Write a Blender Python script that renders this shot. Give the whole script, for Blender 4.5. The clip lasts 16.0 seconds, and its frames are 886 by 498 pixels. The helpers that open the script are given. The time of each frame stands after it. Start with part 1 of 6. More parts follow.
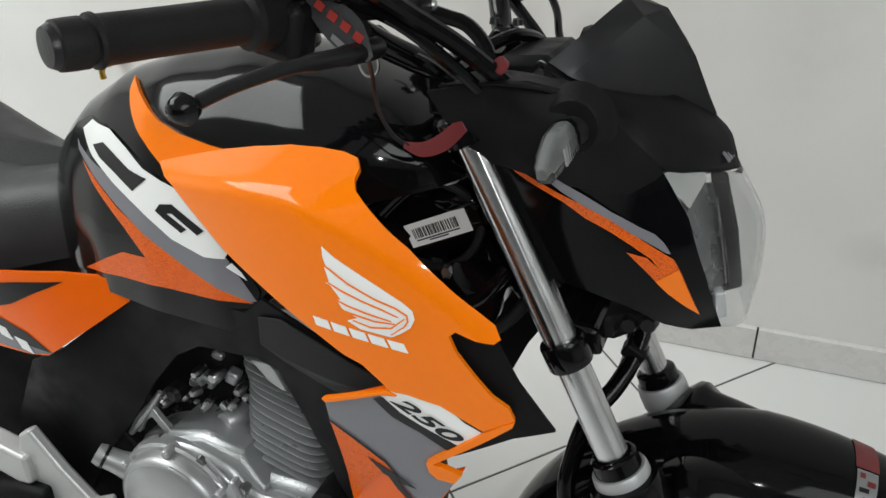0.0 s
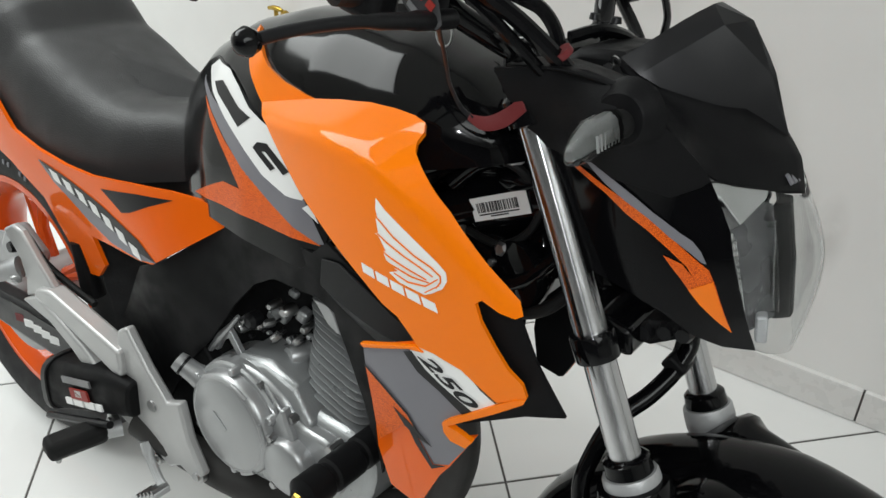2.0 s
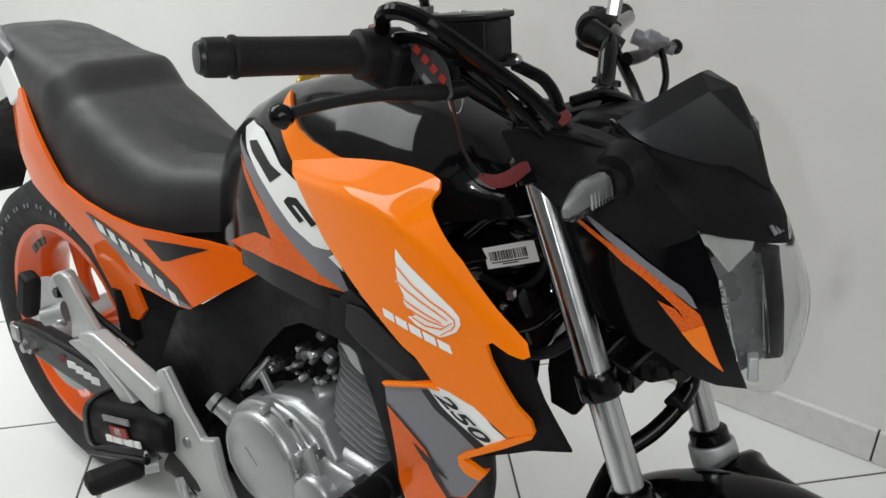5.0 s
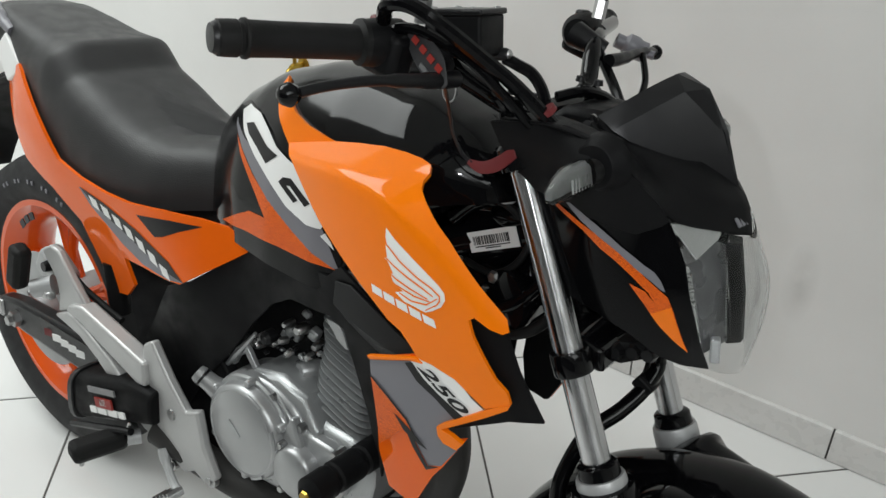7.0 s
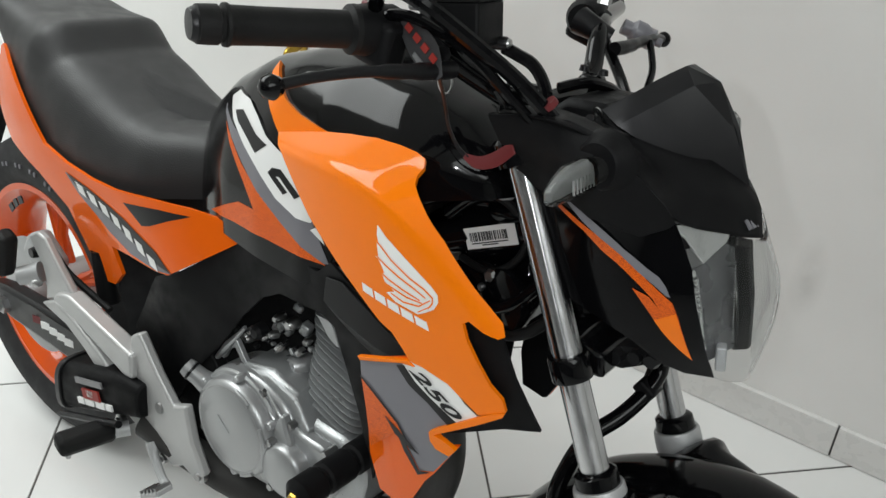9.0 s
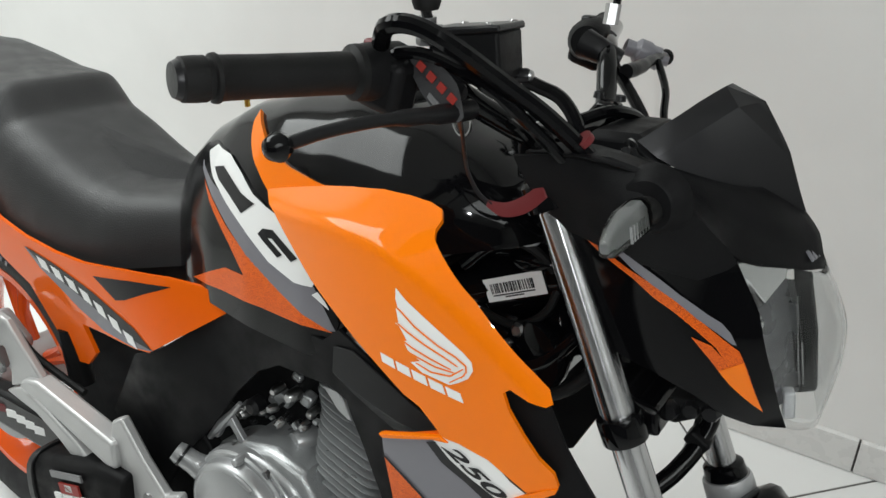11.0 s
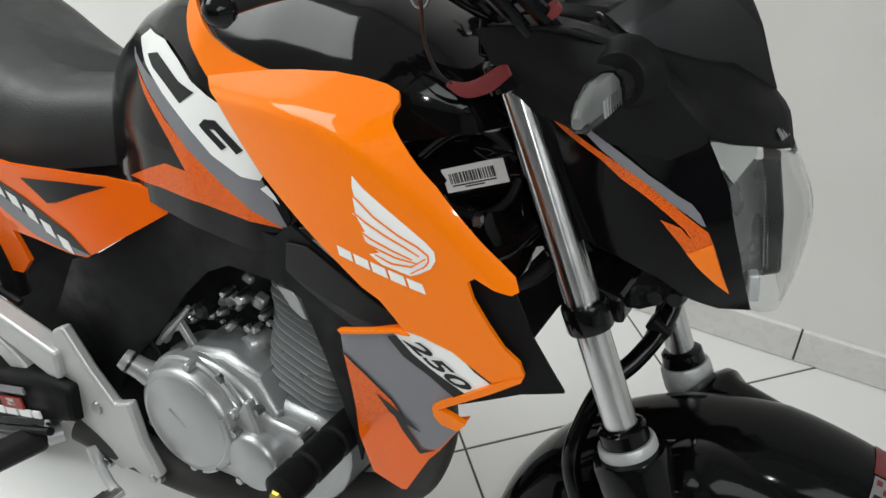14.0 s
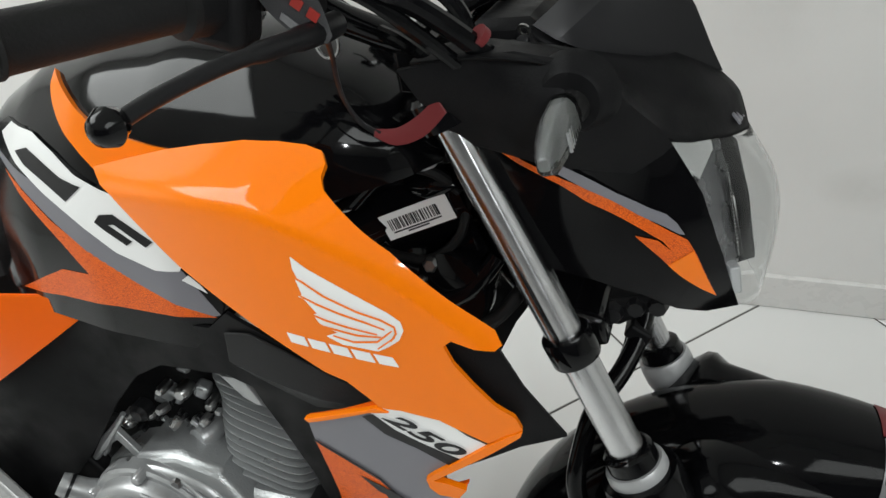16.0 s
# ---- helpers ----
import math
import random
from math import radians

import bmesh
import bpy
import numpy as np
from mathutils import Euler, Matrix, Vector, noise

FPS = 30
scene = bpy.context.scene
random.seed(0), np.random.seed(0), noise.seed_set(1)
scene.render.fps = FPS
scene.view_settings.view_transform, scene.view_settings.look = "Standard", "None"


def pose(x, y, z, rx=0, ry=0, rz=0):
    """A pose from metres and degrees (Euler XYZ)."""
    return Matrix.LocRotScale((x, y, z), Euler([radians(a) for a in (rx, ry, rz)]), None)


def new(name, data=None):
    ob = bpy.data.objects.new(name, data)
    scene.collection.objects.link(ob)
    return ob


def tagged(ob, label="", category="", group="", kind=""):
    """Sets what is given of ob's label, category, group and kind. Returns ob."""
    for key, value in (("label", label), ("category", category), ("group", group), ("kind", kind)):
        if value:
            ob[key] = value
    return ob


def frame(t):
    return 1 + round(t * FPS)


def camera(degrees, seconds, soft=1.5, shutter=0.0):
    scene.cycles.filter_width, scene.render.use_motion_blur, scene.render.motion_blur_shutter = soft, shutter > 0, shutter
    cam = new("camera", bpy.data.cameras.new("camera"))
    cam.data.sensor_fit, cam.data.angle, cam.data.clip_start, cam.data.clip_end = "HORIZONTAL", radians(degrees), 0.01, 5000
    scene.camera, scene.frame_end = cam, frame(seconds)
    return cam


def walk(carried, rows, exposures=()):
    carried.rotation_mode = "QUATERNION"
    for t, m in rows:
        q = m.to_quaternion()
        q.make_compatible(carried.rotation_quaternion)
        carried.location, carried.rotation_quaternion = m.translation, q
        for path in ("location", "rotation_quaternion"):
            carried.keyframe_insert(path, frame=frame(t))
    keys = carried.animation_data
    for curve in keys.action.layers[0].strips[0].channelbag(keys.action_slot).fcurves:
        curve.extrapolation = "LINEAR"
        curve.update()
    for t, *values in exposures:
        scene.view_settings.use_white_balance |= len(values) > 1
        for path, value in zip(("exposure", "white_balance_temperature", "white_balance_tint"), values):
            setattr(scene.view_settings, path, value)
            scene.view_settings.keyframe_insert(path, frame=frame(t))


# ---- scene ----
cam = camera(58.0, 16.0)
METRES, EYE, TILT, LEAN, TURN = 0.74, 1.22, -35.21, 4.64, 21.93
ROWS = [
    (0.0, 0.0, 0.0, 0.0, -0.0, 0.0, 0.0),
    (0.5, -0.0105, -0.0231, 0.0088, 0.66, 1.39, 0.62),
    (1.0, 0.0126, 0.0124, 0.0234, -0.19, 0.14, 2.09),
    (1.5, 0.0855, 0.0143, 0.0037, 6.09, -2.18, -6.77),
    (2.0, 0.1282, -0.0321, -0.0297, 10.67, -0.77, -10.49),
    (2.5, 0.1468, -0.0647, -0.0346, 10.97, 0.54, -10.09),
    (3.0, 0.1501, -0.0871, -0.0196, 16.07, -0.36, -9.35),
    (3.5, 0.153, -0.0988, -0.0317, 13.88, 0.88, -9.81),
    (4.0, 0.1487, -0.0941, -0.0217, 13.18, 1.19, -9.29),
    (6.5, 0.1683, -0.175, -0.0443, 11.02, 2.78, -12.17),
    (7.0, 0.1629, -0.185, -0.0536, 10.68, 2.34, -12.4),
    (7.5, 0.1666, -0.1889, -0.0511, 10.46, 1.95, -13.16),
    (8.0, 0.1637, -0.1681, -0.0462, 10.53, 1.11, -13.07),
    (8.5, 0.1656, -0.1454, -0.0352, 10.49, 0.27, -12.7),
    (9.0, 0.1584, -0.1321, -0.0229, 10.88, 0.79, -13.02),
    (11.5, 0.0315, -0.0182, 0.0092, 5.89, 3.8, -3.55),
    (12.0, 0.015, -0.031, 0.0073, 1.93, 0.99, 2.71),
    (12.5, 0.0126, -0.0349, -0.0105, -0.05, 1.21, 0.51),
    (13.0, 0.0236, -0.0254, -0.0152, 2.24, -0.24, -4.88),
    (13.5, 0.0567, -0.0176, -0.0162, 5.28, -2.54, -5.41),
    (14.0, 0.0344, 0.0134, -0.0238, 4.2, -2.68, -7.1),
    (14.5, 0.0415, 0.0296, -0.0263, 4.33, -2.16, -8.06),
    (15.0, 0.0283, 0.0352, -0.0211, 6.52, -3.11, -7.06),
    (15.5, 0.003, 0.0552, -0.0026, 2.49, -1.83, -1.14),
    (16.0, -0.0226, 0.1086, 0.0507, -2.96, -3.82, 4.54),
]
walk(cam, [(t, pose(0, 0, EYE, TILT, LEAN, TURN) @ pose(METRES * x, METRES * y, METRES * z, 90 + pitch, roll, yaw)) for t, x, y, z, yaw, pitch, roll in ROWS],
     [(0.0, 0.07), (2.0, 0.08), (3.0, 0.03), (4.0, 0.0), (6.5, -0.1), (7.5, -0.1), (9.0, -0.02), (11.5, 0.07), (12.5, 0.0), (14.0, 0.12), (15.5, 0.17), (16.0, 0.1)])

# ---- light ----
world = bpy.data.worlds.new("world")
scene.world = world
world.use_nodes = True
world.node_tree.nodes["Background"].inputs[0].default_value = (0.9, 0.95, 1.0, 1)
world.node_tree.nodes["Background"].inputs[1].default_value = 0.05


def panel_light(x, y, z, watts):
    """The glowing face of an assumed ceiling panel, added out of view to light the room."""
    data = bpy.data.lights.new("assumed_panel_light", "AREA")
    data.shape, data.size, data.size_y, data.energy, data.color = "RECTANGLE", 1.9, 1.6, watts, (0.955, 1.0, 0.985)
    new("assumed_panel_light", data).matrix_world = pose(x, y, z)


# no known lamps: places and sizes chosen to suit brightness and tank reflections
LAMP_AT = ((-2.3, 0.1, 2.655), (1.9, -1.0, 2.655))
for at, watts in zip(LAMP_AT, (66.0, 42.0)):
    panel_light(*at, watts)
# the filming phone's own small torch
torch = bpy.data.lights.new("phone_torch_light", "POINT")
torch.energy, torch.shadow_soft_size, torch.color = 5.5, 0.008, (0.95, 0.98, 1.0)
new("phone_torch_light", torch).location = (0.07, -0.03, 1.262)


# ---- materials ----
def material(name, colour, rough=0.5, metal=0.0, coat=0.0, grain=0.0, grain_scale=200.0, tint=0.06, tint_scale=6.0, shine=0.5, wear=0.0):
    """Principled surface with a fine bump grain and a broad drift of tone and gloss."""
    m = bpy.data.materials.new(name)
    m.use_nodes = True
    nt = m.node_tree
    b = nt.nodes["Principled BSDF"]
    b.inputs["Metallic"].default_value = metal
    b.inputs["Specular IOR Level"].default_value = shine
    b.inputs["Coat Weight"].default_value = coat
    b.inputs["Coat Roughness"].default_value = 0.04
    co = nt.nodes.new("ShaderNodeTexCoord")
    n1 = nt.nodes.new("ShaderNodeTexNoise")
    n1.inputs["Scale"].default_value = tint_scale
    n1.inputs["Detail"].default_value = 5
    nt.links.new(co.outputs["Object"], n1.inputs["Vector"])
    mix = nt.nodes.new("ShaderNodeMixRGB")
    mix.inputs[1].default_value = (*[c * (1 - tint) for c in colour], 1)
    mix.inputs[2].default_value = (*[min(1, c * (1 + tint)) for c in colour], 1)
    nt.links.new(n1.outputs["Fac"], mix.inputs[0])
    nt.links.new(mix.outputs[0], b.inputs["Base Color"])
    n2 = nt.nodes.new("ShaderNodeTexNoise")
    n2.inputs["Scale"].default_value = 35.0
    n2.inputs["Detail"].default_value = 6
    nt.links.new(co.outputs["Object"], n2.inputs["Vector"])
    rr = nt.nodes.new("ShaderNodeMapRange")
    rr.inputs["From Min"].default_value, rr.inputs["From Max"].default_value = 0.3, 0.7
    rr.inputs["To Min"].default_value = max(0.02, rough * (0.85 - wear))
    rr.inputs["To Max"].default_value = min(1.0, rough * (1.15 + wear))
    nt.links.new(n2.outputs["Fac"], rr.inputs["Value"])
    nt.links.new(rr.outputs[0], b.inputs["Roughness"])
    if grain:
        n3 = nt.nodes.new("ShaderNodeTexNoise")
        n3.inputs["Scale"].default_value = grain_scale
        n3.inputs["Detail"].default_value = 3
        nt.links.new(co.outputs["Object"], n3.inputs["Vector"])
        bu = nt.nodes.new("ShaderNodeBump")
        bu.inputs["Strength"].default_value = grain
        bu.inputs["Distance"].default_value = 0.001
        nt.links.new(n3.outputs["Fac"], bu.inputs["Height"])
        nt.links.new(bu.outputs[0], b.inputs["Normal"])
    return m


ORANGE = material("orange_paint", (0.93, 0.2, 0.002), 0.45, coat=0.6, tint=0.02, shine=0.03)
# darker copy of the one orange, shade coloured in for panels catching less light
ORANGE_SHADED = material("shaded_orange_paint", (0.84, 0.125, 0.002), 0.45, coat=0.7, tint=0.02, shine=0.03)
ORANGE_RIM = material("orange_rim_paint", (0.8, 0.1, 0.006), 0.4, coat=0.8, tint=0.08, shine=0.1)
BODY = material("black_moulded_plastic", (0.003, 0.003, 0.0035), 0.1, tint=0.2, shine=0.12)
GLOSS = material("black_gloss_paint", (0.003, 0.003, 0.0035), 0.08, tint=0.2, shine=0.23)
MATTE = material("black_matte_plastic", (0.0055, 0.0055, 0.006), 0.5, tint=0.25, grain=0.25, grain_scale=700, wear=0.15, shine=0.11)
RUBBER = material("black_rubber", (0.008, 0.008, 0.008), 0.6, shine=0.2, tint=0.25, grain=0.3, grain_scale=400)
TYRE = material("tyre_rubber", (0.016, 0.016, 0.017), 0.75, tint=0.35, grain=0.4, grain_scale=300, tint_scale=14)
LEATHER = material("seat_vinyl", (0.026, 0.026, 0.027), 0.46, tint=0.2, grain=0.6, grain_scale=520, shine=0.4)
CHROME = material("fork_chrome", (0.6, 0.6, 0.61), 0.2, metal=1.0, tint=0.04)
PIPE = material("heat_dulled_black_steel", (0.03, 0.029, 0.028), 0.6, tint=0.25, tint_scale=9, grain=0.3, grain_scale=300, shine=0.3)
SILVER = material("silver_painted_alloy", (0.42, 0.425, 0.43), 0.42, metal=0.3, tint=0.08, grain=0.25, grain_scale=300, wear=0.15)
CHARCOAL = material("charcoal_plastic", (0.018, 0.018, 0.0185), 0.45, tint=0.2, grain=0.25, grain_scale=700, shine=0.2)
CAST = material("cast_alloy", (0.38, 0.39, 0.395), 0.32, metal=0.64, tint=0.08, tint_scale=14, grain=0.4, grain_scale=420, wear=0.04)
PLATE = material("footrest_alloy", (0.48, 0.48, 0.477), 0.42, metal=0.4, tint=0.06, grain=0.25, grain_scale=350)
COVER = material("engine_cover_alloy", (0.39, 0.395, 0.40), 0.34, metal=0.6, tint=0.05, tint_scale=10, grain=0.2, grain_scale=520, wear=0.04)
DARK = material("dark_steel", (0.01, 0.01, 0.011), 0.35, shine=0.3, metal=0.2, tint=0.25, grain=0.2)
BOLT = material("zinc_bolt", (0.38, 0.38, 0.38), 0.3, metal=1.0, tint=0.1)
WHITE = material("white_decal", (0.84, 0.84, 0.83), 0.35, coat=0.5, tint=0.02)
GREY = material("grey_decal", (0.18, 0.177, 0.197), 0.35, shine=0.3, coat=0.2, tint=0.04)
REFLECTOR = material("signal_reflector", (0.34, 0.345, 0.345), 0.35, metal=0.3, tint=0.2, grain=0.5, grain_scale=250)
BLACK_DECAL = material("black_decal", (0.008, 0.008, 0.009), 0.35, shine=0.25, coat=0.15, tint=0.1)
RED = material("red_print", (0.13, 0.01, 0.012), 0.5, tint=0.15)
STRAP = material("woven_strap", (0.03, 0.03, 0.032), 0.6, tint=0.15, grain=0.5, grain_scale=900)
RED_PRINT = material("bright_red_print", (0.3, 0.025, 0.018), 0.5, tint=0.1)
SILVER_INK = material("silver_print", (0.2, 0.2, 0.205), 0.4, metal=0.3, tint=0.05)
GOLD = material("brass", (0.42, 0.28, 0.05), 0.3, metal=0.9, tint=0.1)
PAINT_WALL = material("wall_paint", (0.76, 0.755, 0.74), 0.7, tint=0.07, tint_scale=3.5, grain=0.35, grain_scale=120)
# dark tone chosen for what chrome and gloss black reflect, not a known paint
UNSEEN_DARK_WALL = material("unseen_dark_wall", (0.13, 0.13, 0.132), 0.75, tint=0.08, grain=0.2, grain_scale=60)
CEILING_PAINT = material("ceiling_paint", (0.8, 0.8, 0.78), 0.8, tint=0.03)
TILE = material("white_floor_tile", (0.75, 0.75, 0.74), 0.22, coat=0.2, tint=0.03, tint_scale=3.0, grain=0.04, grain_scale=60)
GROUT = material("grey_grout", (0.09, 0.085, 0.08), 0.85, tint=0.3, tint_scale=25, grain=0.5)
SKIRT = material("skirting_tile", (0.68, 0.675, 0.66), 0.28, tint=0.04, tint_scale=4.0)


def ground(m, axis, amount):
    """Circumferential grinding, which draws highlights out along a tube."""
    nt = m.node_tree
    b = nt.nodes["Principled BSDF"]
    run = nt.nodes.new("ShaderNodeCombineXYZ")
    for k in range(3):
        run.inputs[k].default_value = axis[k]
    b.inputs["Anisotropic"].default_value = amount
    nt.links.new(run.outputs[0], b.inputs["Tangent"])


ground(CHROME, pose(0, 0, 0, -10.5, 0, 0).to_3x3() @ Vector((-0.439, 0.0, 0.898)), 0.97)


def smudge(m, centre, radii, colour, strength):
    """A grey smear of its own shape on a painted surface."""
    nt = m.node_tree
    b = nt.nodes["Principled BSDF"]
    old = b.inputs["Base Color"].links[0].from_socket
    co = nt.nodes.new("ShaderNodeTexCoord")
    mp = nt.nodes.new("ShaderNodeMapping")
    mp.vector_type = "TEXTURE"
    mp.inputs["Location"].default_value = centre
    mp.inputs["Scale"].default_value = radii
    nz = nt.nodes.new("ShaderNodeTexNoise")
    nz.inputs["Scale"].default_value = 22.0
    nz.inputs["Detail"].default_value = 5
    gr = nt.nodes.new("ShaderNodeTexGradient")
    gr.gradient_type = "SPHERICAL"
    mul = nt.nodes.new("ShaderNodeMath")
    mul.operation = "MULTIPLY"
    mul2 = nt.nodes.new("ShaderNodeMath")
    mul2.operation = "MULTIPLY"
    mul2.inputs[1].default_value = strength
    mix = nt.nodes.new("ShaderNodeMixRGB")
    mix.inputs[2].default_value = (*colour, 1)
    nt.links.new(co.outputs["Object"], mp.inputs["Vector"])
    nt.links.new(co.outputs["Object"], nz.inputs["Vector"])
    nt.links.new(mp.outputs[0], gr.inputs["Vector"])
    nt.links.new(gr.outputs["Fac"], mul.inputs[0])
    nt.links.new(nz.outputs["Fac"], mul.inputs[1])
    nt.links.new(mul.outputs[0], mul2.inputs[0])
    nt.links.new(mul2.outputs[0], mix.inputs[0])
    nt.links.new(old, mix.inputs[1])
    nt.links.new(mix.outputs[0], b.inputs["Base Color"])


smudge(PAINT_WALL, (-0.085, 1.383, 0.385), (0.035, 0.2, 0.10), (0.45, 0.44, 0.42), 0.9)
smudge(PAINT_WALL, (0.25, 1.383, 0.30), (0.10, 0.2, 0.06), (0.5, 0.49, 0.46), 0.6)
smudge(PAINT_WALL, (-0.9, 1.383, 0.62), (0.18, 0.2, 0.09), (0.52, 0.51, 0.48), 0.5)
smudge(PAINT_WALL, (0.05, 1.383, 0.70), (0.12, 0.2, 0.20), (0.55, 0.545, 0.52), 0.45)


def sparkle_orange():
    """Orange film with a printed mesh of darker flecks."""
    m = material("mesh_printed_orange", (0.75, 0.1, 0.006), 0.35, coat=0.15, shine=0.25)
    nt = m.node_tree
    b = nt.nodes["Principled BSDF"]
    co = nt.nodes.new("ShaderNodeTexCoord")
    v = nt.nodes.new("ShaderNodeTexVoronoi")
    v.feature = "DISTANCE_TO_EDGE"
    v.inputs["Scale"].default_value = 620
    nt.links.new(co.outputs["Object"], v.inputs["Vector"])
    r = nt.nodes.new("ShaderNodeValToRGB")
    r.color_ramp.elements[0].position, r.color_ramp.elements[0].color = 0.06, (0.5, 0.06, 0.004, 1)
    r.color_ramp.elements[1].position, r.color_ramp.elements[1].color = 0.16, (0.85, 0.15, 0.005, 1)
    nt.links.new(v.outputs["Distance"], r.inputs[0])
    nt.links.new(r.outputs[0], b.inputs["Base Color"])
    return m


MESH_ORANGE = sparkle_orange()


def clear_plastic(name, tint, rough=0.03):
    m = bpy.data.materials.new(name)
    m.use_nodes = True
    b = m.node_tree.nodes["Principled BSDF"]
    b.inputs["Base Color"].default_value = (*tint, 1)
    b.inputs["Roughness"].default_value = rough
    b.inputs["Transmission Weight"].default_value = 1.0
    b.inputs["IOR"].default_value = 1.22
    return m


LENS = clear_plastic("clear_lens", (0.84, 0.85, 0.85))
FROST = clear_plastic("frosted_signal_lens", (0.55, 0.56, 0.56), 0.05)
FROST.node_tree.nodes["Principled BSDF"].inputs["Transmission Weight"].default_value = 1.0
SMOKE = material("smoked_screen", (0.006, 0.006, 0.007), 0.38, tint=0.1, shine=0.3)
HAZE = material("hazed_reflector", (0.13, 0.13, 0.135), 0.28, metal=0.6, tint=0.3, tint_scale=60)
DISH = material("lamp_dish", (0.8, 0.8, 0.8), 0.14, metal=0.95, grain=1.0, grain_scale=75, tint=0.05)
MIRROR = material("lamp_reflector", (0.24, 0.24, 0.25), 0.1, metal=1.0, tint=0.08, grain=1.0, grain_scale=70)


# ---- shape helpers ----
def spline(pts, n, closed=False):
    """Catmull-Rom curve of n points through pts."""
    p = [Vector(q) for q in pts]
    k = len(p)
    out = []
    segs = k if closed else k - 1
    for i in range(n):
        u = i / n * segs if closed else i / (n - 1) * segs
        a = min(int(u), segs - 1)
        f = u - a
        if closed:
            q = [p[(a + j - 1) % k] for j in range(4)]
        else:
            q = [p[max(0, a - 1)], p[a], p[a + 1], p[min(k - 1, a + 2)]]
        out.append(0.5 * ((2 * q[1]) + (q[2] - q[0]) * f + (2 * q[0] - 5 * q[1] + 4 * q[2] - q[3]) * f * f + (3 * q[1] - q[0] - 3 * q[2] + q[3]) * f ** 3))
    return out


def part(name, bm, mat, parent=None, label="", sharp=35, solid=0.0, bevel=0.0, offset=0.0):
    """Links a bmesh as one mesh object under its thing or part."""
    bmesh.ops.recalc_face_normals(bm, faces=bm.faces)
    me = bpy.data.meshes.new(name)
    bm.to_mesh(me)
    bm.free()
    for m in (mat if isinstance(mat, (list, tuple)) else [mat]):
        me.materials.append(m)
    me.shade_smooth()
    me.set_sharp_from_angle(angle=radians(sharp))
    ob = new(name, me)
    if parent:
        ob.parent = parent
    if solid:
        s = ob.modifiers.new("thickness", "SOLIDIFY")
        s.thickness, s.offset = solid, offset
        s.use_rim = solid > 0.001
    if bevel:
        b = ob.modifiers.new("rounding", "BEVEL")
        b.width, b.segments, b.limit_method, b.angle_limit = bevel, 2, "ANGLE", radians(40)
        b.harden_normals = False
    if solid > 0.001 or bevel:
        ob.modifiers.new("even_normals", "WEIGHTED_NORMAL").keep_sharp = True
    if label:
        ob["label"] = label
    return ob


def loft(bm, rows, closed=False, caps=False):
    """Skins equal-length rows of points; closed: each row is a ring."""
    vs = [[bm.verts.new(p) for p in r] for r in rows]
    n = len(rows[0])
    for a, b in zip(vs, vs[1:]):
        for j in range(n if closed else n - 1):
            k = (j + 1) % n
            bm.faces.new((a[j], a[k], b[k], b[j]))
    if caps:
        bm.faces.new(vs[0][::-1])
        bm.faces.new(vs[-1])
    return bm


def sheet(curves, n, m, closed=False):
    """A smooth surface through longitudinal curves: n points along, m across."""
    cs = [spline(c, n) for c in curves]
    cols = [spline([c[i] for c in cs], m) for i in range(n)]
    return loft(bmesh.new(), cols, closed)


def frame_of(d):
    d = Vector(d).normalized()
    a = Vector((0, 0, 1)) if abs(d.z) < 0.9 else Vector((1, 0, 0))
    x = d.cross(a).normalized()
    return x, d.cross(x), d


def tube(pts, r, seg=10, n=0, bm=None, caps=True):
    """A round bar along pts; r one radius or one a point."""
    p = spline(pts, n) if n else [Vector(q) for q in pts]
    rs = r if isinstance(r, (list, tuple)) else [r] * len(p)
    if len(rs) != len(p):
        rs = [rs[min(len(rs) - 1, int(i / len(p) * len(rs)))] for i in range(len(p))]
    bm = bm or bmesh.new()
    rows = []
    x, y, _ = frame_of(p[1] - p[0])
    for i, q in enumerate(p):
        d = (p[min(i + 1, len(p) - 1)] - p[max(i - 1, 0)]).normalized()
        x = (x - d * x.dot(d)).normalized()
        y = d.cross(x)
        rows.append([q + (x * math.cos(a) + y * math.sin(a)) * rs[i] for a in [2 * math.pi * k / seg for k in range(seg)]])
    return loft(bm, rows, True, caps)


def lathe(profile, centre, axis, seg=32, bm=None, closed=False):
    """Turns (radius, along) round an axis."""
    x, y, d = frame_of(axis)
    c = Vector(centre)
    bm = bm or bmesh.new()
    prof = profile + profile[:1] if closed else profile
    rows = [[c + d * h + (x * math.cos(a) + y * math.sin(a)) * r for a in [2 * math.pi * k / seg for k in range(seg)]] for r, h in prof]
    loft(bm, rows, True, False)
    if not closed:
        for r, h in (prof[0], prof[-1]):
            if r > 1e-5:
                row = rows[0] if (r, h) == prof[0] else rows[-1]
                bm.verts.ensure_lookup_table()
    bmesh.ops.remove_doubles(bm, verts=bm.verts, dist=1e-6)
    if not closed:
        bmesh.ops.holes_fill(bm, edges=[e for e in bm.edges if e.is_boundary], sides=0)
    return bm


def prism(outline, y0, y1, smooth_n=0, bm=None):
    """Extrudes an outline in the X-Z plane from y0 to y1."""
    o = [(p[0], p[1], 0) for p in outline]
    if smooth_n:
        o = [tuple(v) for v in spline(o, smooth_n, True)]
    bm = bm or bmesh.new()
    loft(bm, [[(x, y0, z) for x, z, _ in o], [(x, y1, z) for x, z, _ in o]], True, True)
    return bm


def box(centre, size, m=None, bm=None):
    bm = bm or bmesh.new()
    r = bmesh.ops.create_cube(bm, size=1)
    mat = Matrix.Translation(centre) @ (m or Matrix()) @ Matrix.Diagonal((*size, 1))
    bmesh.ops.transform(bm, matrix=mat, verts=r["verts"])
    return bm


